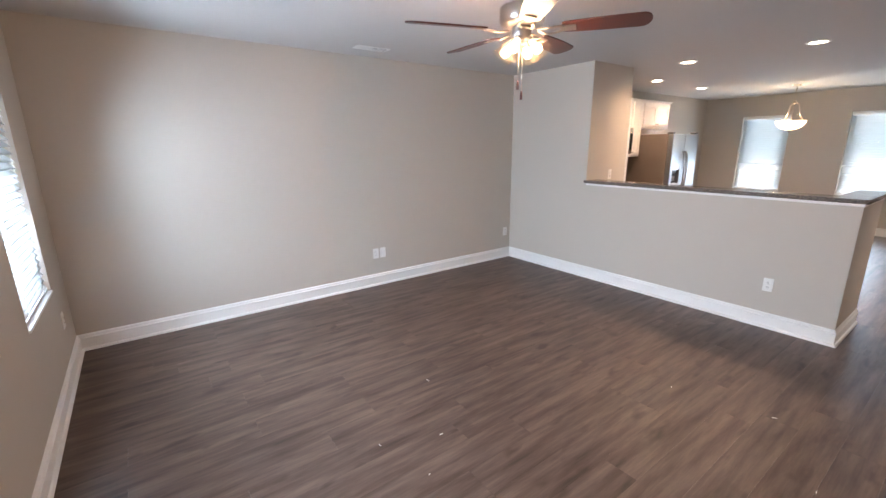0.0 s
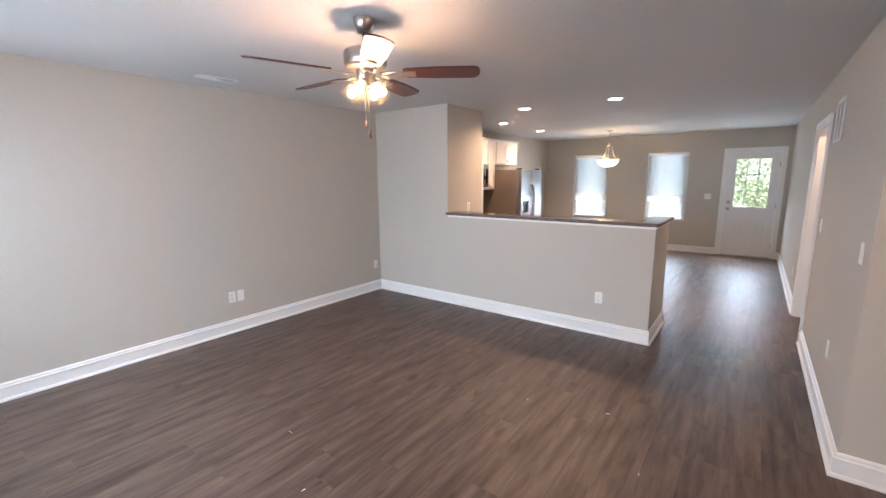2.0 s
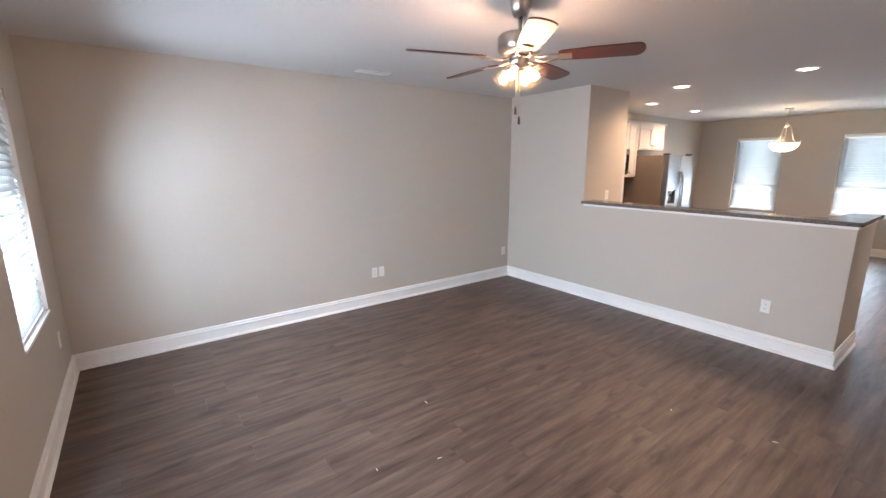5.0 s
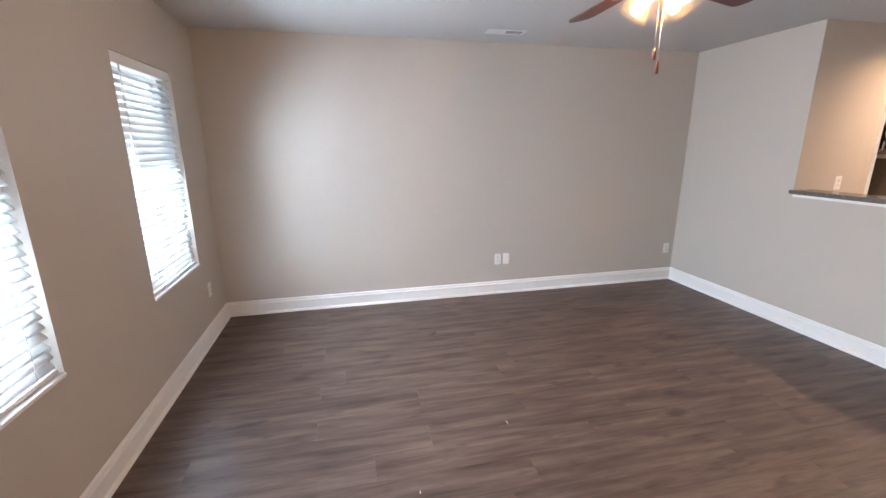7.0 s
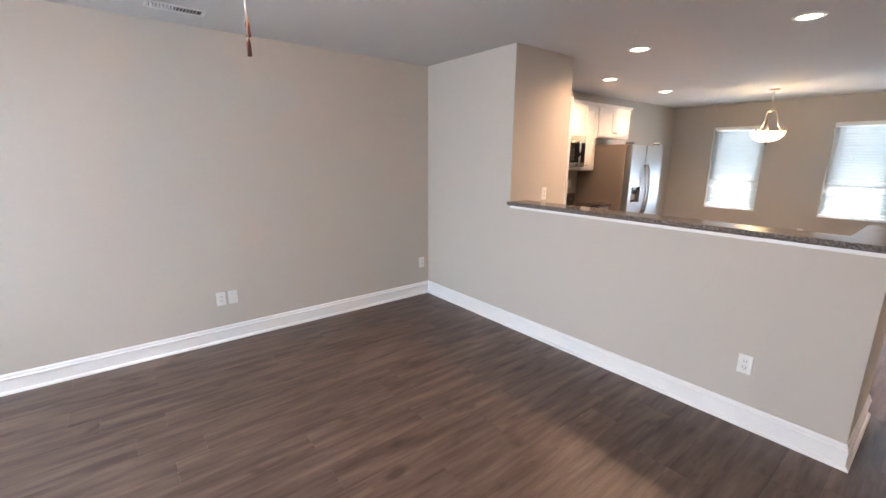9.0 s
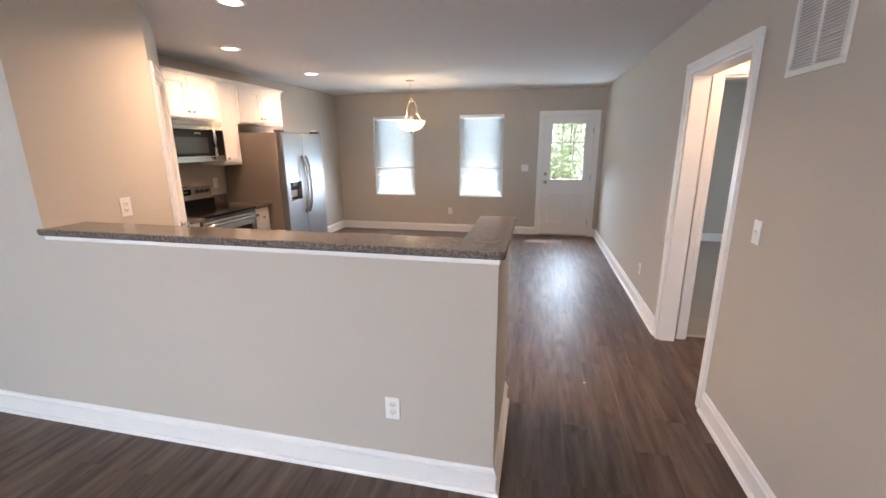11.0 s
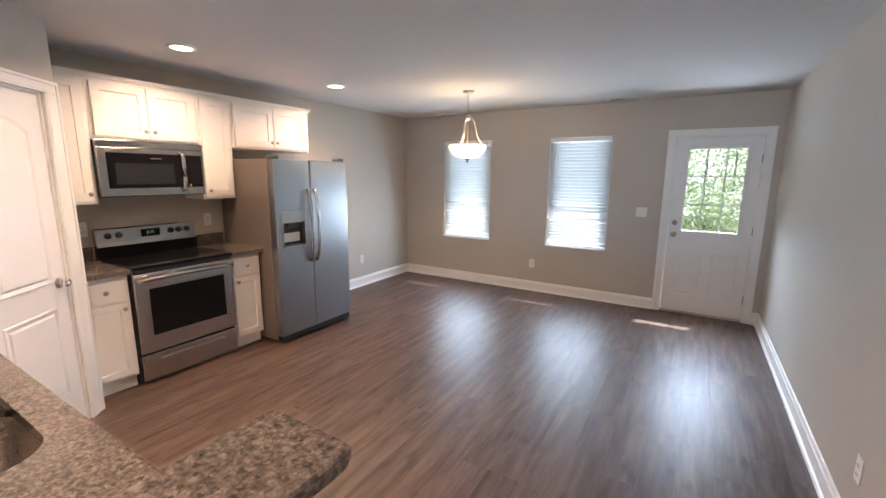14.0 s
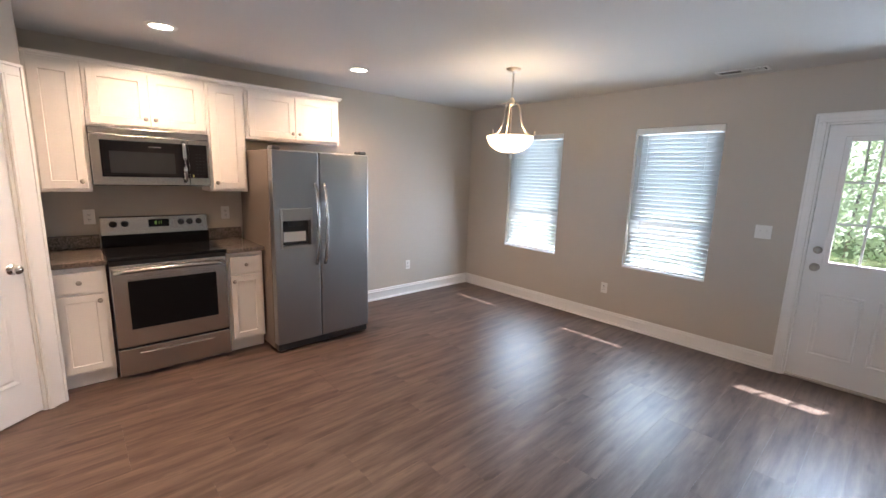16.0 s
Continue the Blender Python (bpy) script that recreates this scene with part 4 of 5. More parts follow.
part("hub", lathe(bmesh.new(), [(0.0, -0.235), (0.012, -0.237), (0.03, -0.262), (0.026, -0.285), (0.01, -0.30), (0.0, -0.302)], 20), NICKEL_PALE, t)
part("stem", tube(bmesh.new(), [(0, 0, -0.29), (0, 0, -0.70)], 0.006, 8), NICKEL_PALE, t)
for k in range(3):
    a = radians(25 + 120 * k)
    pts = []
    for r, z in ((0.012, -0.27), (0.05, -0.285), (0.075, -0.33), (0.088, -0.40), (0.105, -0.47), (0.14, -0.525), (0.185, -0.555), (0.207, -0.545), (0.210, -0.515)):
        pts.append((r * math.cos(a), r * math.sin(a), z))
    part("arm", tube(bmesh.new(), pts, 0.0075, 8), NICKEL_PALE, t)
prof = [(0.203, -0.560), (0.196, -0.59), (0.172, -0.632), (0.13, -0.668), (0.075, -0.690), (0.018, -0.697)]
part("bowl", lathe(bmesh.new(), prof + [(r - 0.004, z + 0.004) for r, z in prof[::-1]], 40), BOWL, t, "white alabaster glass bowl")
part("finial", lathe(bmesh.new(), [(0.028, -0.695), (0.030, -0.703), (0.014, -0.715), (0.016, -0.728), (0.0, -0.748)], 16), NICKEL, t)
part("bulb", lathe(bmesh.new(), [(0.0, -0.655), (0.022, -0.645), (0.03, -0.62), (0.02, -0.59), (0.013, -0.575), (0.0, -0.57)], 16), BULB, t)
bulb((1.885, 4.45, H - 0.545), PENDANT_WATTS, 0.05, (1.0, 0.70, 0.36))

# ---- kitchen cabinets ----


def framed(bm, rings):
    """Join rectangles (x, y0, y1, z0, z1) one after another into one skin, closed at both ends."""
    made = [[bm.verts.new((x, y, z)) for y, z in ((y0, z0), (y1, z0), (y1, z1), (y0, z1))] for x, y0, y1, z0, z1 in rings]
    for p, q in zip(made, made[1:]):
        for i in range(4):
            bm.faces.new((p[i], p[(i + 1) % 4], q[(i + 1) % 4], q[i]))
    bm.faces.new(made[0][::-1])
    bm.faces.new(made[-1])
    return bm


def shaker(bm, y0, y1, z0, z1, x, t=0.019, rail=0.058):
    """A framed door or drawer front that faces +x, from x to x + t."""
    rows = []
    for dx, d in ((0.0, 0.0), (t - 0.002, 0.0), (t, 0.002), (t, rail - 0.002), (t - 0.008, rail + 0.002)):
        rows.append((x + dx, y0 + d, y1 - d, z0 + d, z1 - d))
    framed(bm, rows)


def small_knob(parent, y, z, x):
    bm = lathe(bmesh.new(), [(0.007, 0.0), (0.006, 0.012), (0.014, 0.018), (0.016, 0.024), (0.011, 0.029), (0.0, 0.030)], 16, (y, z), "x", x)
    part("knob", bm, NICKEL, parent)


def wall_cabinet(y0, y1, z0, z1, doors, knobs, label, front=0.306):
    t = thing("wall_cabinet", label, "cabinet", pose(XK, 0, 0), "kitchen wall cabinets")
    f = front - XK
    part("body", boxes((0.001, f, y0 + 0.001, y1 - 0.001, z0, z1), bevel=0.001), CABINET, t)
    for (a, b), k in zip(doors, knobs):
        bm = bmesh.new()
        shaker(bm, a, b, z0 + 0.022, z1 - 0.026, f + 0.001)
        d = part("door", bm, CABINET, t)
        small_knob(d, k, z0 + 0.075, f + 0.02)
    return t


def base_cabinet(y0, y1, label, knob_y, front=0.590):
    t = thing("base_cabinet", label, "cabinet", pose(XK, 0, 0), "kitchen base cabinets")
    f = front - XK
    part("body", boxes((0.001, f, y0 + 0.001, y1 - 0.001, 0.105, 0.880), bevel=0.001), CABINET, t)
    part("toe_kick", boxes((0.02, f - 0.055, y0 + 0.001, y1 - 0.001, 0.0, 0.1045)), CABINET, t)
    bm = boxes((f + 0.001, f + 0.020, y0 + 0.022, y1 - 0.022, 0.700, 0.842), bevel=0.003)
    dr = part("drawer", bm, CABINET, t)
    small_knob(dr, (y0 + y1) / 2, 0.772, f + 0.02)
    bm = bmesh.new()
    shaker(bm, y0 + 0.022, y1 - 0.022, 0.128, 0.680, f + 0.001, rail=0.05)
    d = part("door", bm, CABINET, t)
    small_knob(d, knob_y, 0.635, f + 0.02)
    return t


UZ = 2.262
wall_cabinet(1.387, 1.683, 1.368, UZ, [(1.412, 1.660)], [1.630], "tall narrow white wall cabinet with one shaker door")
wall_cabinet(1.684, 2.446, 1.836, UZ, [(1.708, 2.062), (2.066, 2.422)], [2.034, 2.096], "white two-door wall cabinet above the microwave")
wall_cabinet(2.447, 2.751, 1.368, UZ, [(2.470, 2.727)], [2.500], "tall narrow white wall cabinet with one shaker door")
wall_cabinet(2.752, 3.654, 1.828, UZ, [(2.780, 3.195), (3.199, 3.626)], [3.165, 3.230], "white two-door wall cabinet above the refrigerator")
bm = sweep([(0.306, 1.3875), (0.306, 3.654), (XK, 3.654)], [(0.0, UZ + 0.0005), (-0.018, UZ + 0.0005), (-0.018, UZ + 0.012), (-0.028, UZ + 0.02), (-0.030, UZ + 0.030), (0.0, UZ + 0.030)])
tagged(new("cabinet_crown", mesh_of("cabinet_crown", bm, CABINET)), "white trim strip along the top of the wall cabinets", "trim", kind="structure")
base_cabinet(1.387, 1.690, "narrow white base cabinet with drawer and door beside the range", 1.640)
base_cabinet(2.462, 2.752, "narrow white base cabinet with drawer and door beside the refrigerator", 2.510)


def counter(y0, y1, label):
    t = thing("countertop", label, "countertop", pose(XK, y0, 0))
    w = y1 - y0
    part("slab", boxes((0.001, 0.632, 0.0, w, 0.8805, 0.916), bevel=0.004), GRANITE, t)
    part("backsplash", boxes((0.001, 0.021, 0.0, w, 0.9165, 1.018), bevel=0.002), GRANITE, t)
    return t


counter(1.387, 1.698, "brown grey granite countertop between pantry and range")
counter(2.460, 2.756, "brown grey granite countertop between range and refrigerator")

# ---- range ----
t = thing("range", "stainless steel electric range with a black glass top", "range", pose(XK, 1.701, 0))
w, f = 0.756, 0.63
part("body", boxes((0.02, f - 0.035, 0.002, w - 0.002, 0.03, 0.898), bevel=0.003), BLACK, t)
for y in (0.06, w - 0.06):
    for x in (0.08, f - 0.10):
        part("foot", lathe(bmesh.new(), [(0.018, 0.0), (0.018, 0.012), (0.008, 0.014), (0.008, 0.031)], 12, (x, y)), BLACK, t)
part("cooktop", boxes((0.03, f + 0.012, 0.0, w, 0.8985, 0.922), bevel=0.006), BLACK_GLASS, t, "black ceramic glass cooktop")
for x, y, r in ((0.20, 0.19, 0.075), (0.20, 0.57, 0.095), (0.47, 0.19, 0.105), (0.47, 0.57, 0.08)):
    part("burner_ring", lathe(bmesh.new(), [(r, 0.9223), (r + 0.003, 0.9226), (r + 0.003, 0.9223)], 36, (x, y)), GREY_SCREEN, t)
bm = bmesh.new()
box(bm, f - 0.034, f - 0.002, 0.004, w - 0.004, 0.255, 0.868, 0.006)
dr = part("oven_door", bm, STEEL, t, "stainless oven door")
part("door_window", boxes((f - 0.0015, f + 0.002, 0.098, w - 0.085, 0.385, 0.745), bevel=0.001), BLACK_GLASS, dr, "black oven window")
part("door_vent", boxes((f - 0.03, f - 0.004, 0.006, w - 0.006, 0.8685, 0.8975)), BLACK, t)
bm = tube(bmesh.new(), [(f + 0.035, 0.02 + (w - 0.04) * i / 8, 0.822 + 0.006 * math.sin(math.pi * i / 8)) for i in range(9)], 0.0155, 12)
for y in (0.035, w - 0.035):
    box(bm, f - 0.004, f + 0.034, y - 0.012, y + 0.012, 0.808, 0.834, 0.004)
part("door_handle", bm, STEEL, dr, "bright steel bar handle")
bm = bmesh.new()
box(bm, f - 0.034, f - 0.004, 0.004, w - 0.004, 0.035, 0.240, 0.006)
part("drawer", bm, STEEL, t)
bm = boxes((f - 0.0035, f + 0.006, 0.13, w - 0.13, 0.178, 0.198), bevel=0.004)
part("drawer_pull", bm, CHROME, t)
bm = bmesh.new()
prof = [(0.022, 0.915), (0.105, 0.915), (0.080, 1.045), (0.070, 1.150), (0.060, 1.158), (0.022, 1.158)]
lo = [bm.verts.new((x, 0.004, z)) for x, z in prof]
hi = [bm.verts.new((x, w - 0.004, z)) for x, z in prof]
bm.faces.new(lo)
bm.faces.new(hi[::-1])
for i in range(len(prof)):
    bm.faces.new((lo[i], lo[(i + 1) % len(prof)], hi[(i + 1) % len(prof)], hi[i]))
part("backguard", bm, STEEL, t)
part("backguard_foot", boxes((0.055, 0.112, 0.003, w - 0.003, 0.9222, 1.015), bevel=0.004), BLACK_GLASS, t)
part("display", boxes((0.073, 0.0795, w / 2 - 0.060, w / 2 + 0.085, 1.066, 1.128), bevel=0.001), BLACK_GLASS, t)
SEG = {"0": "abcdef", "1": "bc", "2": "abged", "3": "abgcd", "7": "abc", "8": "abcdefg"}
bm = bmesh.new()
for n, ch in enumerate("017"):
    y, z, sw, sh = w / 2 - 0.015 + n * 0.018, 1.100, 0.010, 0.010
    for s in SEG[ch]:
        r = {"a": (0, sw, sh, sh), "g": (0, sw, 0, 0), "d": (0, sw, -sh, -sh), "b": (sw, sw, 0, sh), "c": (sw, sw, -sh, 0), "e": (0, 0, -sh, 0), "f": (0, 0, 0, sh)}[s]
        box(bm, 0.0797, 0.0803, y + r[0] - 0.001, y + r[1] + 0.001, z + r[2] - 0.001, z + r[3] + 0.001)
part("digits", bm, LED, t, "green clock digits")
for y in (0.085, 0.160, w - 0.205, w - 0.140, w - 0.070):
    bm = lathe(bmesh.new(), [(0.026, 0.0), (0.024, 0.004), (0.020, 0.006), (0.019, 0.022), (0.016, 0.025), (0.0, 0.0255)], 20, (y, 1.098), "x", 0.074)
    box(bm, 0.098, 0.102, y - 0.0035, y + 0.0035, 1.083, 1.114, 0.001)
    part("knob", bm, BLACK, t)

# ---- microwave ----
t = thing("microwave", "stainless steel over-range microwave with black window", "microwave", pose(XK, 1.686, 1.414))
w, f, hh = 0.758, 0.348, 0.418
part("body", boxes((0.003, f - 0.035, 0.0, w, 0.006, hh), bevel=0.003), BLACK, t)
part("vent_strip", boxes((f - 0.034, f - 0.004, 0.001, w - 0.001, hh - 0.048, hh), bevel=0.003), STEEL, t)
dr = part("door", boxes((f - 0.034, f, 0.001, w - 0.150, 0.006, hh - 0.0495), bevel=0.004), STEEL, t)
part("control_panel", boxes((f - 0.034, f - 0.001, w - 0.149, w - 0.001, 0.006, hh - 0.0495), bevel=0.004), STEEL, t)
part("door_window", boxes((f - 0.0005, f + 0.002, 0.055, w - 0.151, 0.066, hh - 0.088), bevel=0.001), BLACK_GLASS, dr)
part("window_screen", boxes((f + 0.0021, f + 0.0026, 0.105, w - 0.245, 0.095, hh - 0.165)), GREY_SCREEN, dr, "grey mesh screen")
part("logo_bar", boxes((f + 0.0021, f + 0.0027, 0.345, 0.425, hh - 0.128, hh - 0.121)), STEEL, dr)
part("panel_glass", boxes((f - 0.0015, f + 0.002, w - 0.147, w - 0.018, 0.066, hh - 0.088), bevel=0.001), BLACK_GLASS, t)
bm = bmesh.new()
for r in range(7):
    for c in range(3):
        box(bm, f + 0.0021, f + 0.0027, w - 0.100 + c * 0.024, w - 0.088 + c * 0.024, 0.095 + r * 0.026, 0.101 + r * 0.026)
part("keypad_marks", bm, GREY_SCREEN, t)
# faint yellow reflection, put in as a coloured patch
part("painted_glint", boxes((f + 0.0021, f + 0.0026, w - 0.130, w - 0.118, 0.072, 0.092)), YELLOW, t, "small yellow patch painted for a reflection")
bm = tube(bmesh.new(), [(f + 0.004, w - 0.185, hh - 0.075), (f + 0.032, w - 0.184, hh - 0.095), (f + 0.040, w - 0.183, hh - 0.19), (f + 0.040, w - 0.183, 0.14), (f + 0.032, w - 0.184, 0.055), (f + 0.004, w - 0.185, 0.038)], 0.013, 12)
part("handle", bm, CHROME, dr)
part("underside", boxes((0.01, f - 0.036, 0.004, w - 0.004, 0.0, 0.0055)), GREY_SCREEN, t)

# ---- refrigerator ----
t = thing("refrigerator", "side-by-side stainless refrigerator with ice dispenser and taupe sides", "refrigerator", pose(XK, 2.765, 0))
w, f, hh = 0.898, 0.850, 1.748
part("body", boxes((0.03, f - 0.085, 0.0, w, 0.025, hh - 0.02), bevel=0.006), SIDE, t, "taupe painted cabinet")
part("grille", boxes((f - 0.16, f - 0.02, 0.012, w - 0.012, 0.018, 0.072), bevel=0.005), BLACK, t)
for y in (0.05, w - 0.05):
    part("foot", boxes((f - 0.115, f - 0.03, y - 0.03, y + 0.03, 0.0, 0.030), bevel=0.008), SIDE, t)
    part("hinge_cover", boxes((f - 0.12, f - 0.02, y - 0.035, y + 0.035, hh - 0.0195, hh + 0.010), bevel=0.008), HINGE, t)
split = 0.402
y0, y1 = 0.052, 0.336                # dispenser recess
bm = framed(bmesh.new(), [(f - 0.080, 0.002, split - 0.003, 0.078, hh - 0.022), (f - 0.008, 0.002, split - 0.003, 0.078, hh - 0.022), (f - 0.002, 0.005, split - 0.006, 0.081, hh - 0.025),
                          (f, 0.012, split - 0.013, 0.088, hh - 0.032), (f, y0, y1, 0.915, 1.252), (f - 0.06, y0, y1, 0.915, 1.252)])
d1 = part("freezer_door", bm, STEEL_V, t)
d2 = part("fridge_door", boxes((f - 0.080, f, split + 0.003, w - 0.002, 0.078, hh - 0.022), bevel=0.012), STEEL_V, t)
bm = boxes((f - 0.058, f + 0.004, y0 + 0.001, y0 + 0.020, 0.916, 1.251), (f - 0.058, f + 0.004, y1 - 0.020, y1 - 0.001, 0.916, 1.251),
           (f - 0.058, f + 0.004, y0 + 0.0205, y1 - 0.0205, 1.150, 1.251), (f - 0.058, f + 0.010, y0 + 0.0205, y1 - 0.0205, 0.916, 0.938), bevel=0.002)
dp = part("dispenser", bm, NICKEL, d1, "grey framed ice dispenser")
part("dispenser_back", boxes((f - 0.0595, f - 0.052, y0 + 0.0205, y1 - 0.0205, 0.9385, 1.1495)), BLACK, d1)
part("dispenser_spout", boxes((f - 0.05, f - 0.012, y0 + 0.08, y1 - 0.08, 1.10, 1.149), bevel=0.008), BLACK, d1)
part("paper_label", boxes((f - 0.051, f - 0.050, y0 + 0.045, y1 - 0.045, 0.965, 1.05)), PLASTIC, d1, "white paper label")
for d, y in ((d1, split - 0.040), (d2, split + 0.040)):
    pts = []
    for i in range(13):
        u = i / 12
        pts.append((f + 0.006 + 0.052 * math.sin(math.pi * u) ** 0.5, y, 0.755 + 0.70 * u))
    part("handle", tube(bmesh.new(), pts, 0.0145, 12, flat=1.1), STEEL, d, "bowed steel handle")

# ---- peninsula ----
BT = 0.034
t = thing("bar_top", "raised L-shaped brown grey granite bar top with a rough edge", "bar top", pose(0, 0, BAR))
bm = bmesh.new()
R = 0.02
out = [(1.195, -0.014), (3.611 - R, -0.014), (3.611 - 0.006, -0.008), (3.611, -0.014 + R), (3.611, 0.836 - R), (3.605, 0.830), (3.611 - R, 0.836), (3.400 + R, 0.836), (3.406, 0.830), (3.400, 0.836 - R), (3.400, 0.215), (1.2205, 0.215), (1.2205, -0.0005), (1.195, -0.0005)]
fine = []
for i, p in enumerate(out):
    q = out[(i + 1) % len(out)]
    n = max(1, int(math.hypot(q[0] - p[0], q[1] - p[1]) / 0.02))
    fine += [(p[0] + (q[0] - p[0]) * k / n, p[1] + (q[1] - p[1]) * k / n) for k in range(n)]
rings = []
for z, d, rough in ((0.0, 0.004, 0.0), (-0.004, 0.0, 0.0015), (-0.013, 0.0, 0.004), (-0.024, 0.0, 0.004), (-BT, 0.005, 0.003)):
    ring = []
    for i, (x, y) in enumerate(fine):
        a, b = Vector(fine[i - 1]), Vector(fine[(i + 1) % len(fine)])
        nrm = Vector(((b - a).y, -(b - a).x)).normalized()
        j = noise.noise(Vector((x * 45, y * 45, z * 120))) * rough
        ring.append(bm.verts.new((x + nrm.x * (j - d), y + nrm.y * (j - d), z)))
    rings.append(ring)
edge = bmesh.new()
sides = [[edge.verts.new(v.co) for v in ring] for ring in rings]
for a, b in zip(sides, sides[1:]):
    for i in range(len(fine)):
        edge.faces.new((a[i], b[i], b[(i + 1) % len(fine)], a[(i + 1) % len(fine)]))
bm.faces.new(rings[0])
bm.faces.new(rings[-1][::-1])
for v in [v for v in bm.verts if not v.link_faces]:
    bm.verts.remove(v)
part("polished_slab", bm, GRANITE, t, "polished granite top")
part("rough_edge", edge, GRANITE_RAW, t, "unpolished chipped granite edge")
bm = sweep([(3.583, 0.742), (3.583, 0.0), (1.225, 0.0)], [(0.0, BAR - 0.056), (0.003, BAR - 0.056), (0.005, BAR - 0.050), (0.005, BAR - BT - 0.001), (0.0, BAR - BT - 0.001)])
structure("bar_trim", bm, TRIM, "white painted trim under the bar top", "trim")

# lower counter with its sink
SX0, SX1, SY0, SY1, CZ = 1.93, 2.735, 0.275, 0.685, 0.916
CY0, CY1, CX0, CX1 = T + 0.001, 0.780, 1.221, 3.462
t = thing("sink_counter", "brown grey granite counter round an undermount sink", "countertop", pose(0, 0, 0))


def rounded(x0, x1, y0, y1, r, n=6):
    pts = []
    for cx, cy, a0 in ((x1 - r, y0 + r, -90), (x1 - r, y1 - r, 0), (x0 + r, y1 - r, 90), (x0 + r, y0 + r, 180)):
        for k in range(n + 1):
            a = radians(a0 + 90 * k / n)
            pts.append((cx + r * math.cos(a), cy + r * math.sin(a)))
    return pts


hole = rounded(SX0, SX1, SY0, SY1, 0.11, 8)
bm = bmesh.new()
tops, lows = [], []
for x, y in hole:
    tops.append(bm.verts.new((x, y, CZ)))
    lows.append(bm.verts.new((x, y, CZ - 0.035)))
n = len(hole)
def rim(p):
    cx, cy = (SX0 + SX1) / 2, (SY0 + SY1) / 2
    u, v = p[0] - cx, p[1] - cy
    k = min((CX1 - cx) / u if u > 1e-6 else (CX0 - cx) / u if u < -1e-6 else 1e9, (CY1 - cy) / v if v > 1e-6 else (CY0 - cy) / v if v < -1e-6 else 1e9)
    return cx + u * k, cy + v * k
outs = [rim(p) for p in hole]
ot = [bm.verts.new((x, y, CZ)) for x, y in outs]
ol = [bm.verts.new((x, y, CZ - 0.035)) for x, y in outs]
for i in range(n):
    j = (i + 1) % n
    bm.faces.new((tops[i], ot[i], ot[j], tops[j]))
    bm.faces.new((tops[i], tops[j], lows[j], lows[i]))
    bm.faces.new((ot[i], ol[i], ol[j], ot[j]))
    bm.faces.new((lows[i], lows[j], ol[j], ol[i]))
for cx, cy in ((CX0, CY0), (CX1, CY0), (CX1, CY1), (CX0, CY1)):
    i = min(range(n), key=lambda k: math.hypot(outs[k][0] - cx, outs[k][1] - cy))
    for k, vs in ((0, ot), (1, ol)):
        vs[i].co.x, vs[i].co.y = cx, cy
part("slab", bm, GRANITE, t)
part("backsplash", boxes((CX0, CX0 + 0.02, CY0 + 0.021, 0.775, CZ + 0.0005, CZ + 0.10), bevel=0.002), GRANITE, t)
part("back_panel", boxes((CX0, CX1 - 0.0005, CY0, CY0 + 0.02, CZ + 0.0005, BAR - BT - 0.001), bevel=0.001), GRANITE, t)

t = thing("sink", "double-bowl stainless undermount kitchen sink", "sink", pose(0, 0, 0))


def bowl(x0, x1, y0, y1, depth):
    bm = bmesh.new()
    rows = [(0.0, 0.0, 0.045), (0.004, -0.02, 0.045), (0.012, -depth * 0.8, 0.06), (0.03, -depth * 0.96, 0.06), (0.07, -depth, 0.05)]
    rings = [[bm.verts.new((x, y, CZ - 0.036 + z)) for x, y in rounded(x0 + d, x1 - d, y0 + d, y1 - d, r, 8)] for d, z, r in rows]
    for a, b in zip(rings, rings[1:]):
        for i in range(len(a)):
            q = bm.faces.new((a[i], a[(i + 1) % len(a)], b[(i + 1) % len(a)], b[i]))
            q.smooth = True
    bm.faces.new(rings[-1])
    return bm


mid = SX0 + 0.50 * (SX1 - SX0)
for x0, x1 in ((SX0 - 0.006, mid - 0.012), (mid + 0.012, SX1 + 0.006)):
    b = part("bowl", bowl(x0, x1, SY0 - 0.006, SY1 + 0.006, 0.19), SINK_STEEL, t)
    part("drain", lathe(bmesh.new(), [(0.0, 0.004), (0.03, 0.004), (0.042, 0.002), (0.044, 0.0)], 20, ((x0 + x1) / 2, (SY0 + SY1) / 2), "z", CZ - 0.2255), CHROME, b)
part("divider", boxes((mid - 0.024, mid + 0.024, SY0 - 0.004, SY1 + 0.004, CZ - 0.085, CZ - 0.048), bevel=0.010), SINK_STEEL, t)

t = thing("faucet", "chrome single-lever kitchen faucet behind the sink", "faucet", pose(2.33, 0.252, CZ))
part("base", lathe(bmesh.new(), [(0.029, 0.0), (0.028, 0.008), (0.023, 0.014), (0.021, 0.10), (0.025, 0.112), (0.022, 0.140), (0.0, 0.148)], 24), CHROME, t)
part("spout", tube(bmesh.new(), [(0, 0.005, 0.10), (0.002, 0.022, 0.155), (0.008, 0.055, 0.192), (0.014, 0.10, 0.206), (0.020, 0.15, 0.196), (0.024, 0.185, 0.168), (0.025, 0.192, 0.145)], 0.015, 14), CHROME, t)
part("lever", tube(bmesh.new(), [(0, 0.0, 0.140), (-0.018, 0.004, 0.178), (-0.050, 0.012, 0.225)], 0.009, 10, [1, 0.9, 0.8]), CHROME, t)

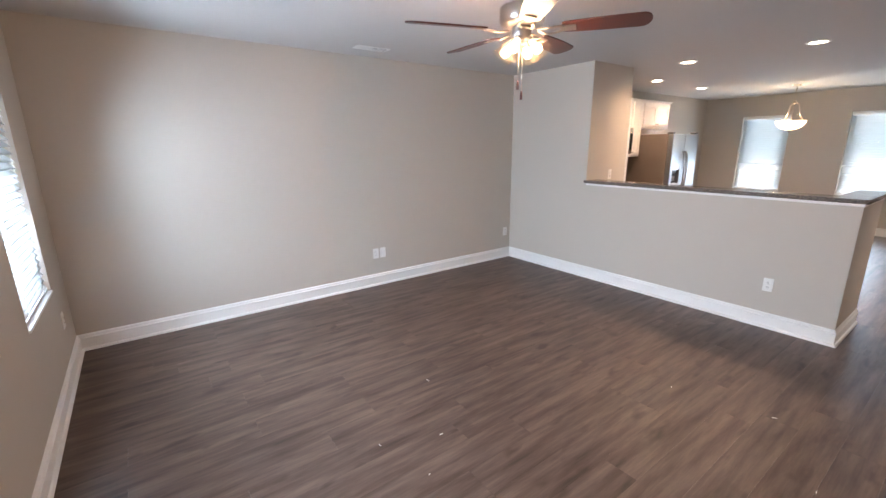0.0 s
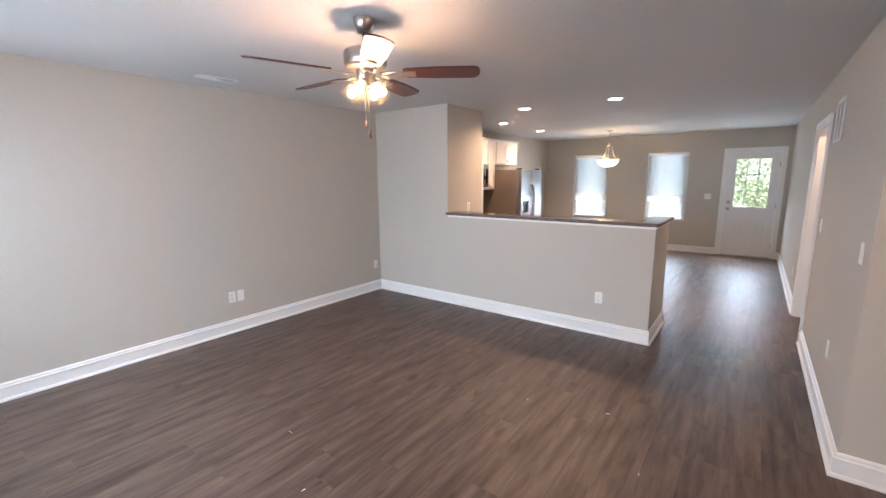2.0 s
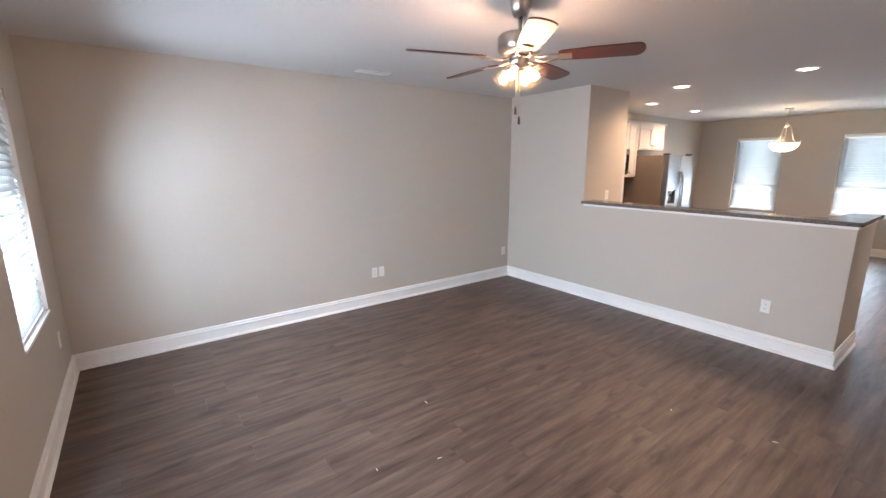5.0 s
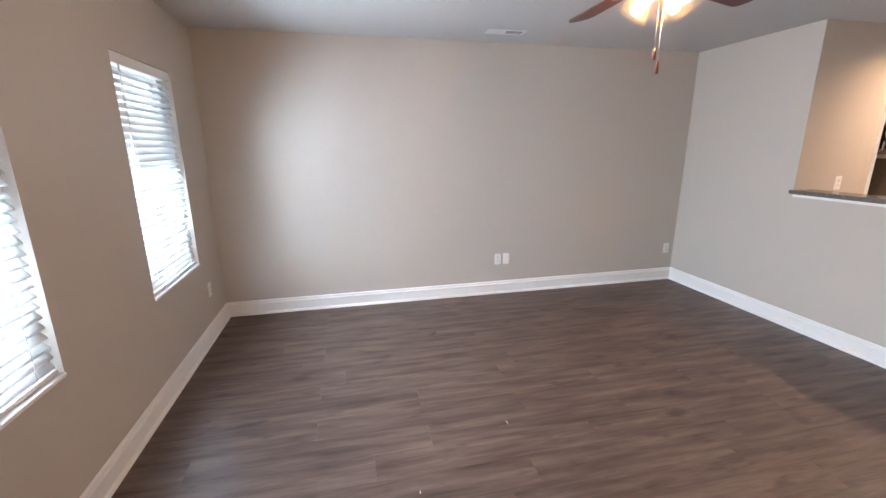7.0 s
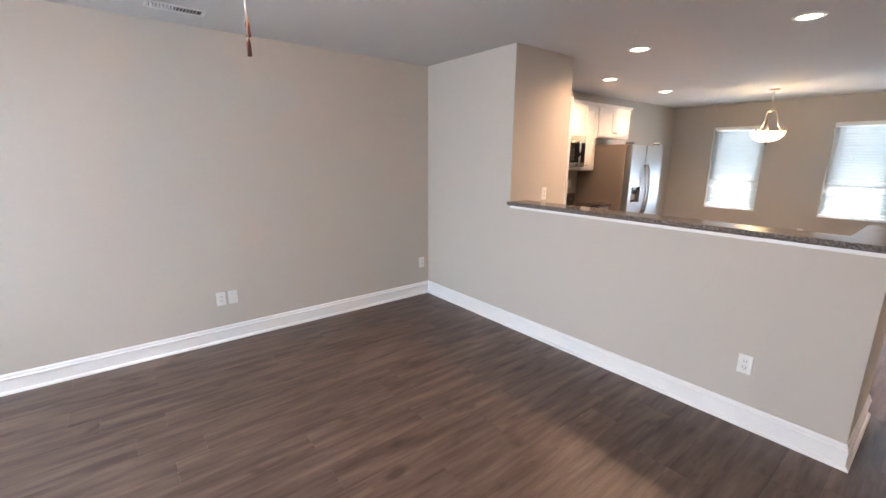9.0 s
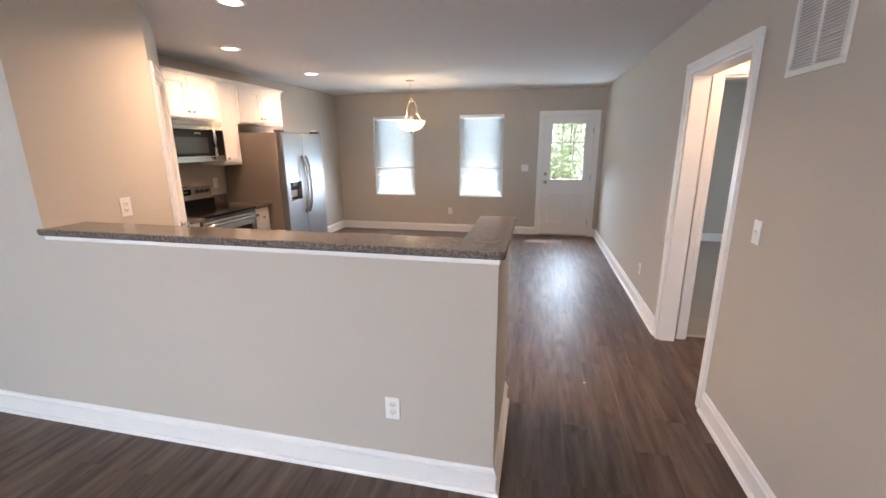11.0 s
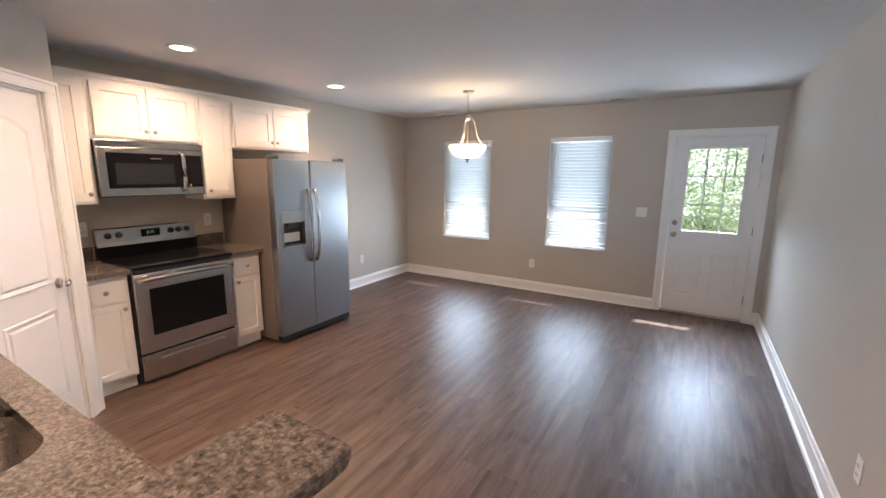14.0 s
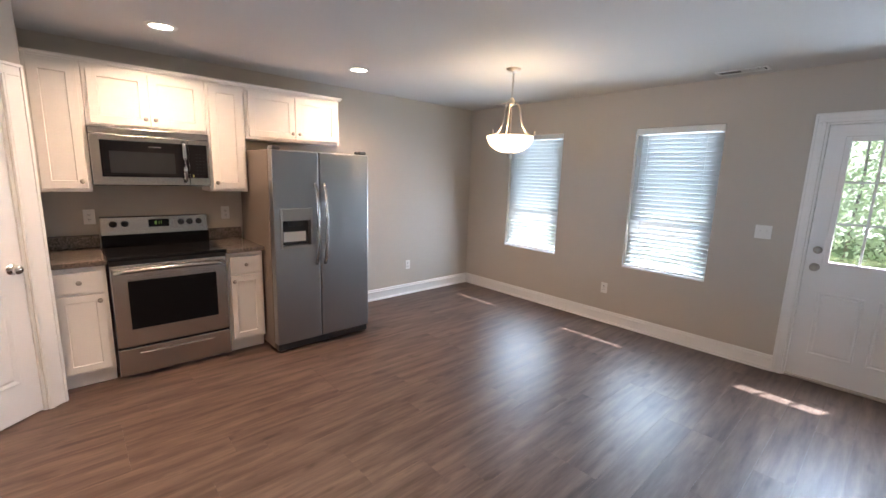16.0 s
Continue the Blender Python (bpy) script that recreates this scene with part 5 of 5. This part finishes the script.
# base cabinets under the sink counter, seen from the kitchen side
for i, (a, b) in enumerate(((1.222, 1.80), (1.802, 2.70), (2.702, 3.460))):
    t = thing("sink_cabinet", "white base cabinet under the sink counter", "cabinet", pose(0, 0, 0), "peninsula cabinets")
    part("body", boxes((a, b, CY0 + 0.025, 0.735, 0.105, 0.660 if i == 1 else 0.8795), bevel=0.001), CABINET, t)
    if i == 1:
        part("front_rail", boxes((a, b, 0.716, 0.735, 0.6605, 0.8795)), CABINET, t)
    part("toe_kick", boxes((a, b, CY0 + 0.025, 0.680, 0.0, 0.1045)), CABINET, t)
    bm = bmesh.new()
    for r in ((a + 0.02, (a + b) / 2 - 0.002), ((a + b) / 2 + 0.002, b - 0.02)):
        box(bm, r[0], r[1], 0.736, 0.755, 0.13, 0.86, 0.002)
    part("door", bm, CABINET, t)

# crumbs left on the floor
bm = bmesh.new()
rng = random.Random(12)
for x, y in ((2.55, -3.10), (2.75, -3.32), (2.42, -3.42), (3.55, -2.72), (3.10, -1.60), (3.92, -1.95), (4.10, 1.05), (3.62, -1.45), (2.05, -2.85)):
    a, l = rng.uniform(0, 3), rng.uniform(0.006, 0.016)
    d = Vector((math.cos(a) * l, math.sin(a) * l, 0))
    tube(bm, [Vector((x, y, 0.0022)) - d, Vector((x, y, 0.004)), Vector((x, y, 0.0022)) + d], 0.0022, 5, [0.5, 1, 0.4])
tagged(new("floor_crumbs", mesh_of("floor_crumbs", bm, PLASTIC)), "tiny white paper crumbs scattered on the floor", "debris", kind="stuff")

# ---- floor planks ----
PWID, PLEN, GAP = 0.178, 1.22, 0.0005
cache = {}
count = 0


def plank(x0, x1, y0, y1):
    global count
    key = (round(x1 - x0, 3), round(y1 - y0, 3))
    if key not in cache:
        lx, ly = key[0] / 2 - GAP / 2, key[1] / 2 - GAP / 2
        bm = bmesh.new()
        lo = [bm.verts.new((sx * lx, sy * ly, -0.008)) for sx, sy in ((-1, -1), (1, -1), (1, 1), (-1, 1))]
        mid_ = [bm.verts.new((sx * lx, sy * ly, -0.0003)) for sx, sy in ((-1, -1), (1, -1), (1, 1), (-1, 1))]
        hi = [bm.verts.new((sx * (lx - 0.0002), sy * (ly - 0.0002), 0.0)) for sx, sy in ((-1, -1), (1, -1), (1, 1), (-1, 1))]
        bm.faces.new(hi)
        for a, b in ((lo, mid_), (mid_, hi)):
            for i in range(4):
                bm.faces.new((a[i], a[(i + 1) % 4], b[(i + 1) % 4], b[i]))
        cache[key] = mesh_of("plank", bm, PLANK)
    ob = new("plank", cache[key])
    ob.parent = floor
    ob.matrix_local = pose((x0 + x1) / 2, (y0 + y1) / 2, 0)
    count += 1


def lay(x0, x1, y0, y1, seed):
    rng = random.Random(seed)
    x = x0
    while x < x1 - 0.02:
        xe = min(x + PWID, x1)
        y = y0
        first = rng.choice((0.31, 0.46, 0.61, 0.77, 0.92, 1.07, PLEN))
        while y < y1 - 0.02:
            ye = min(y + (first if y == y0 else PLEN), y1)
            if y1 - ye < 0.15:
                ye = y1
            plank(x, xe, y, ye)
            y = ye
        x = xe


lay(0.0, XE, YS, 0.0, 3)
lay(XK, XE, T, YN, 4)
lay(XE, 6.30, YS, RC, 5)
lay(XE, 6.0, 0.82, YV + 0.05, 6)
lay(3.583, XE, 0.0, T, 7)
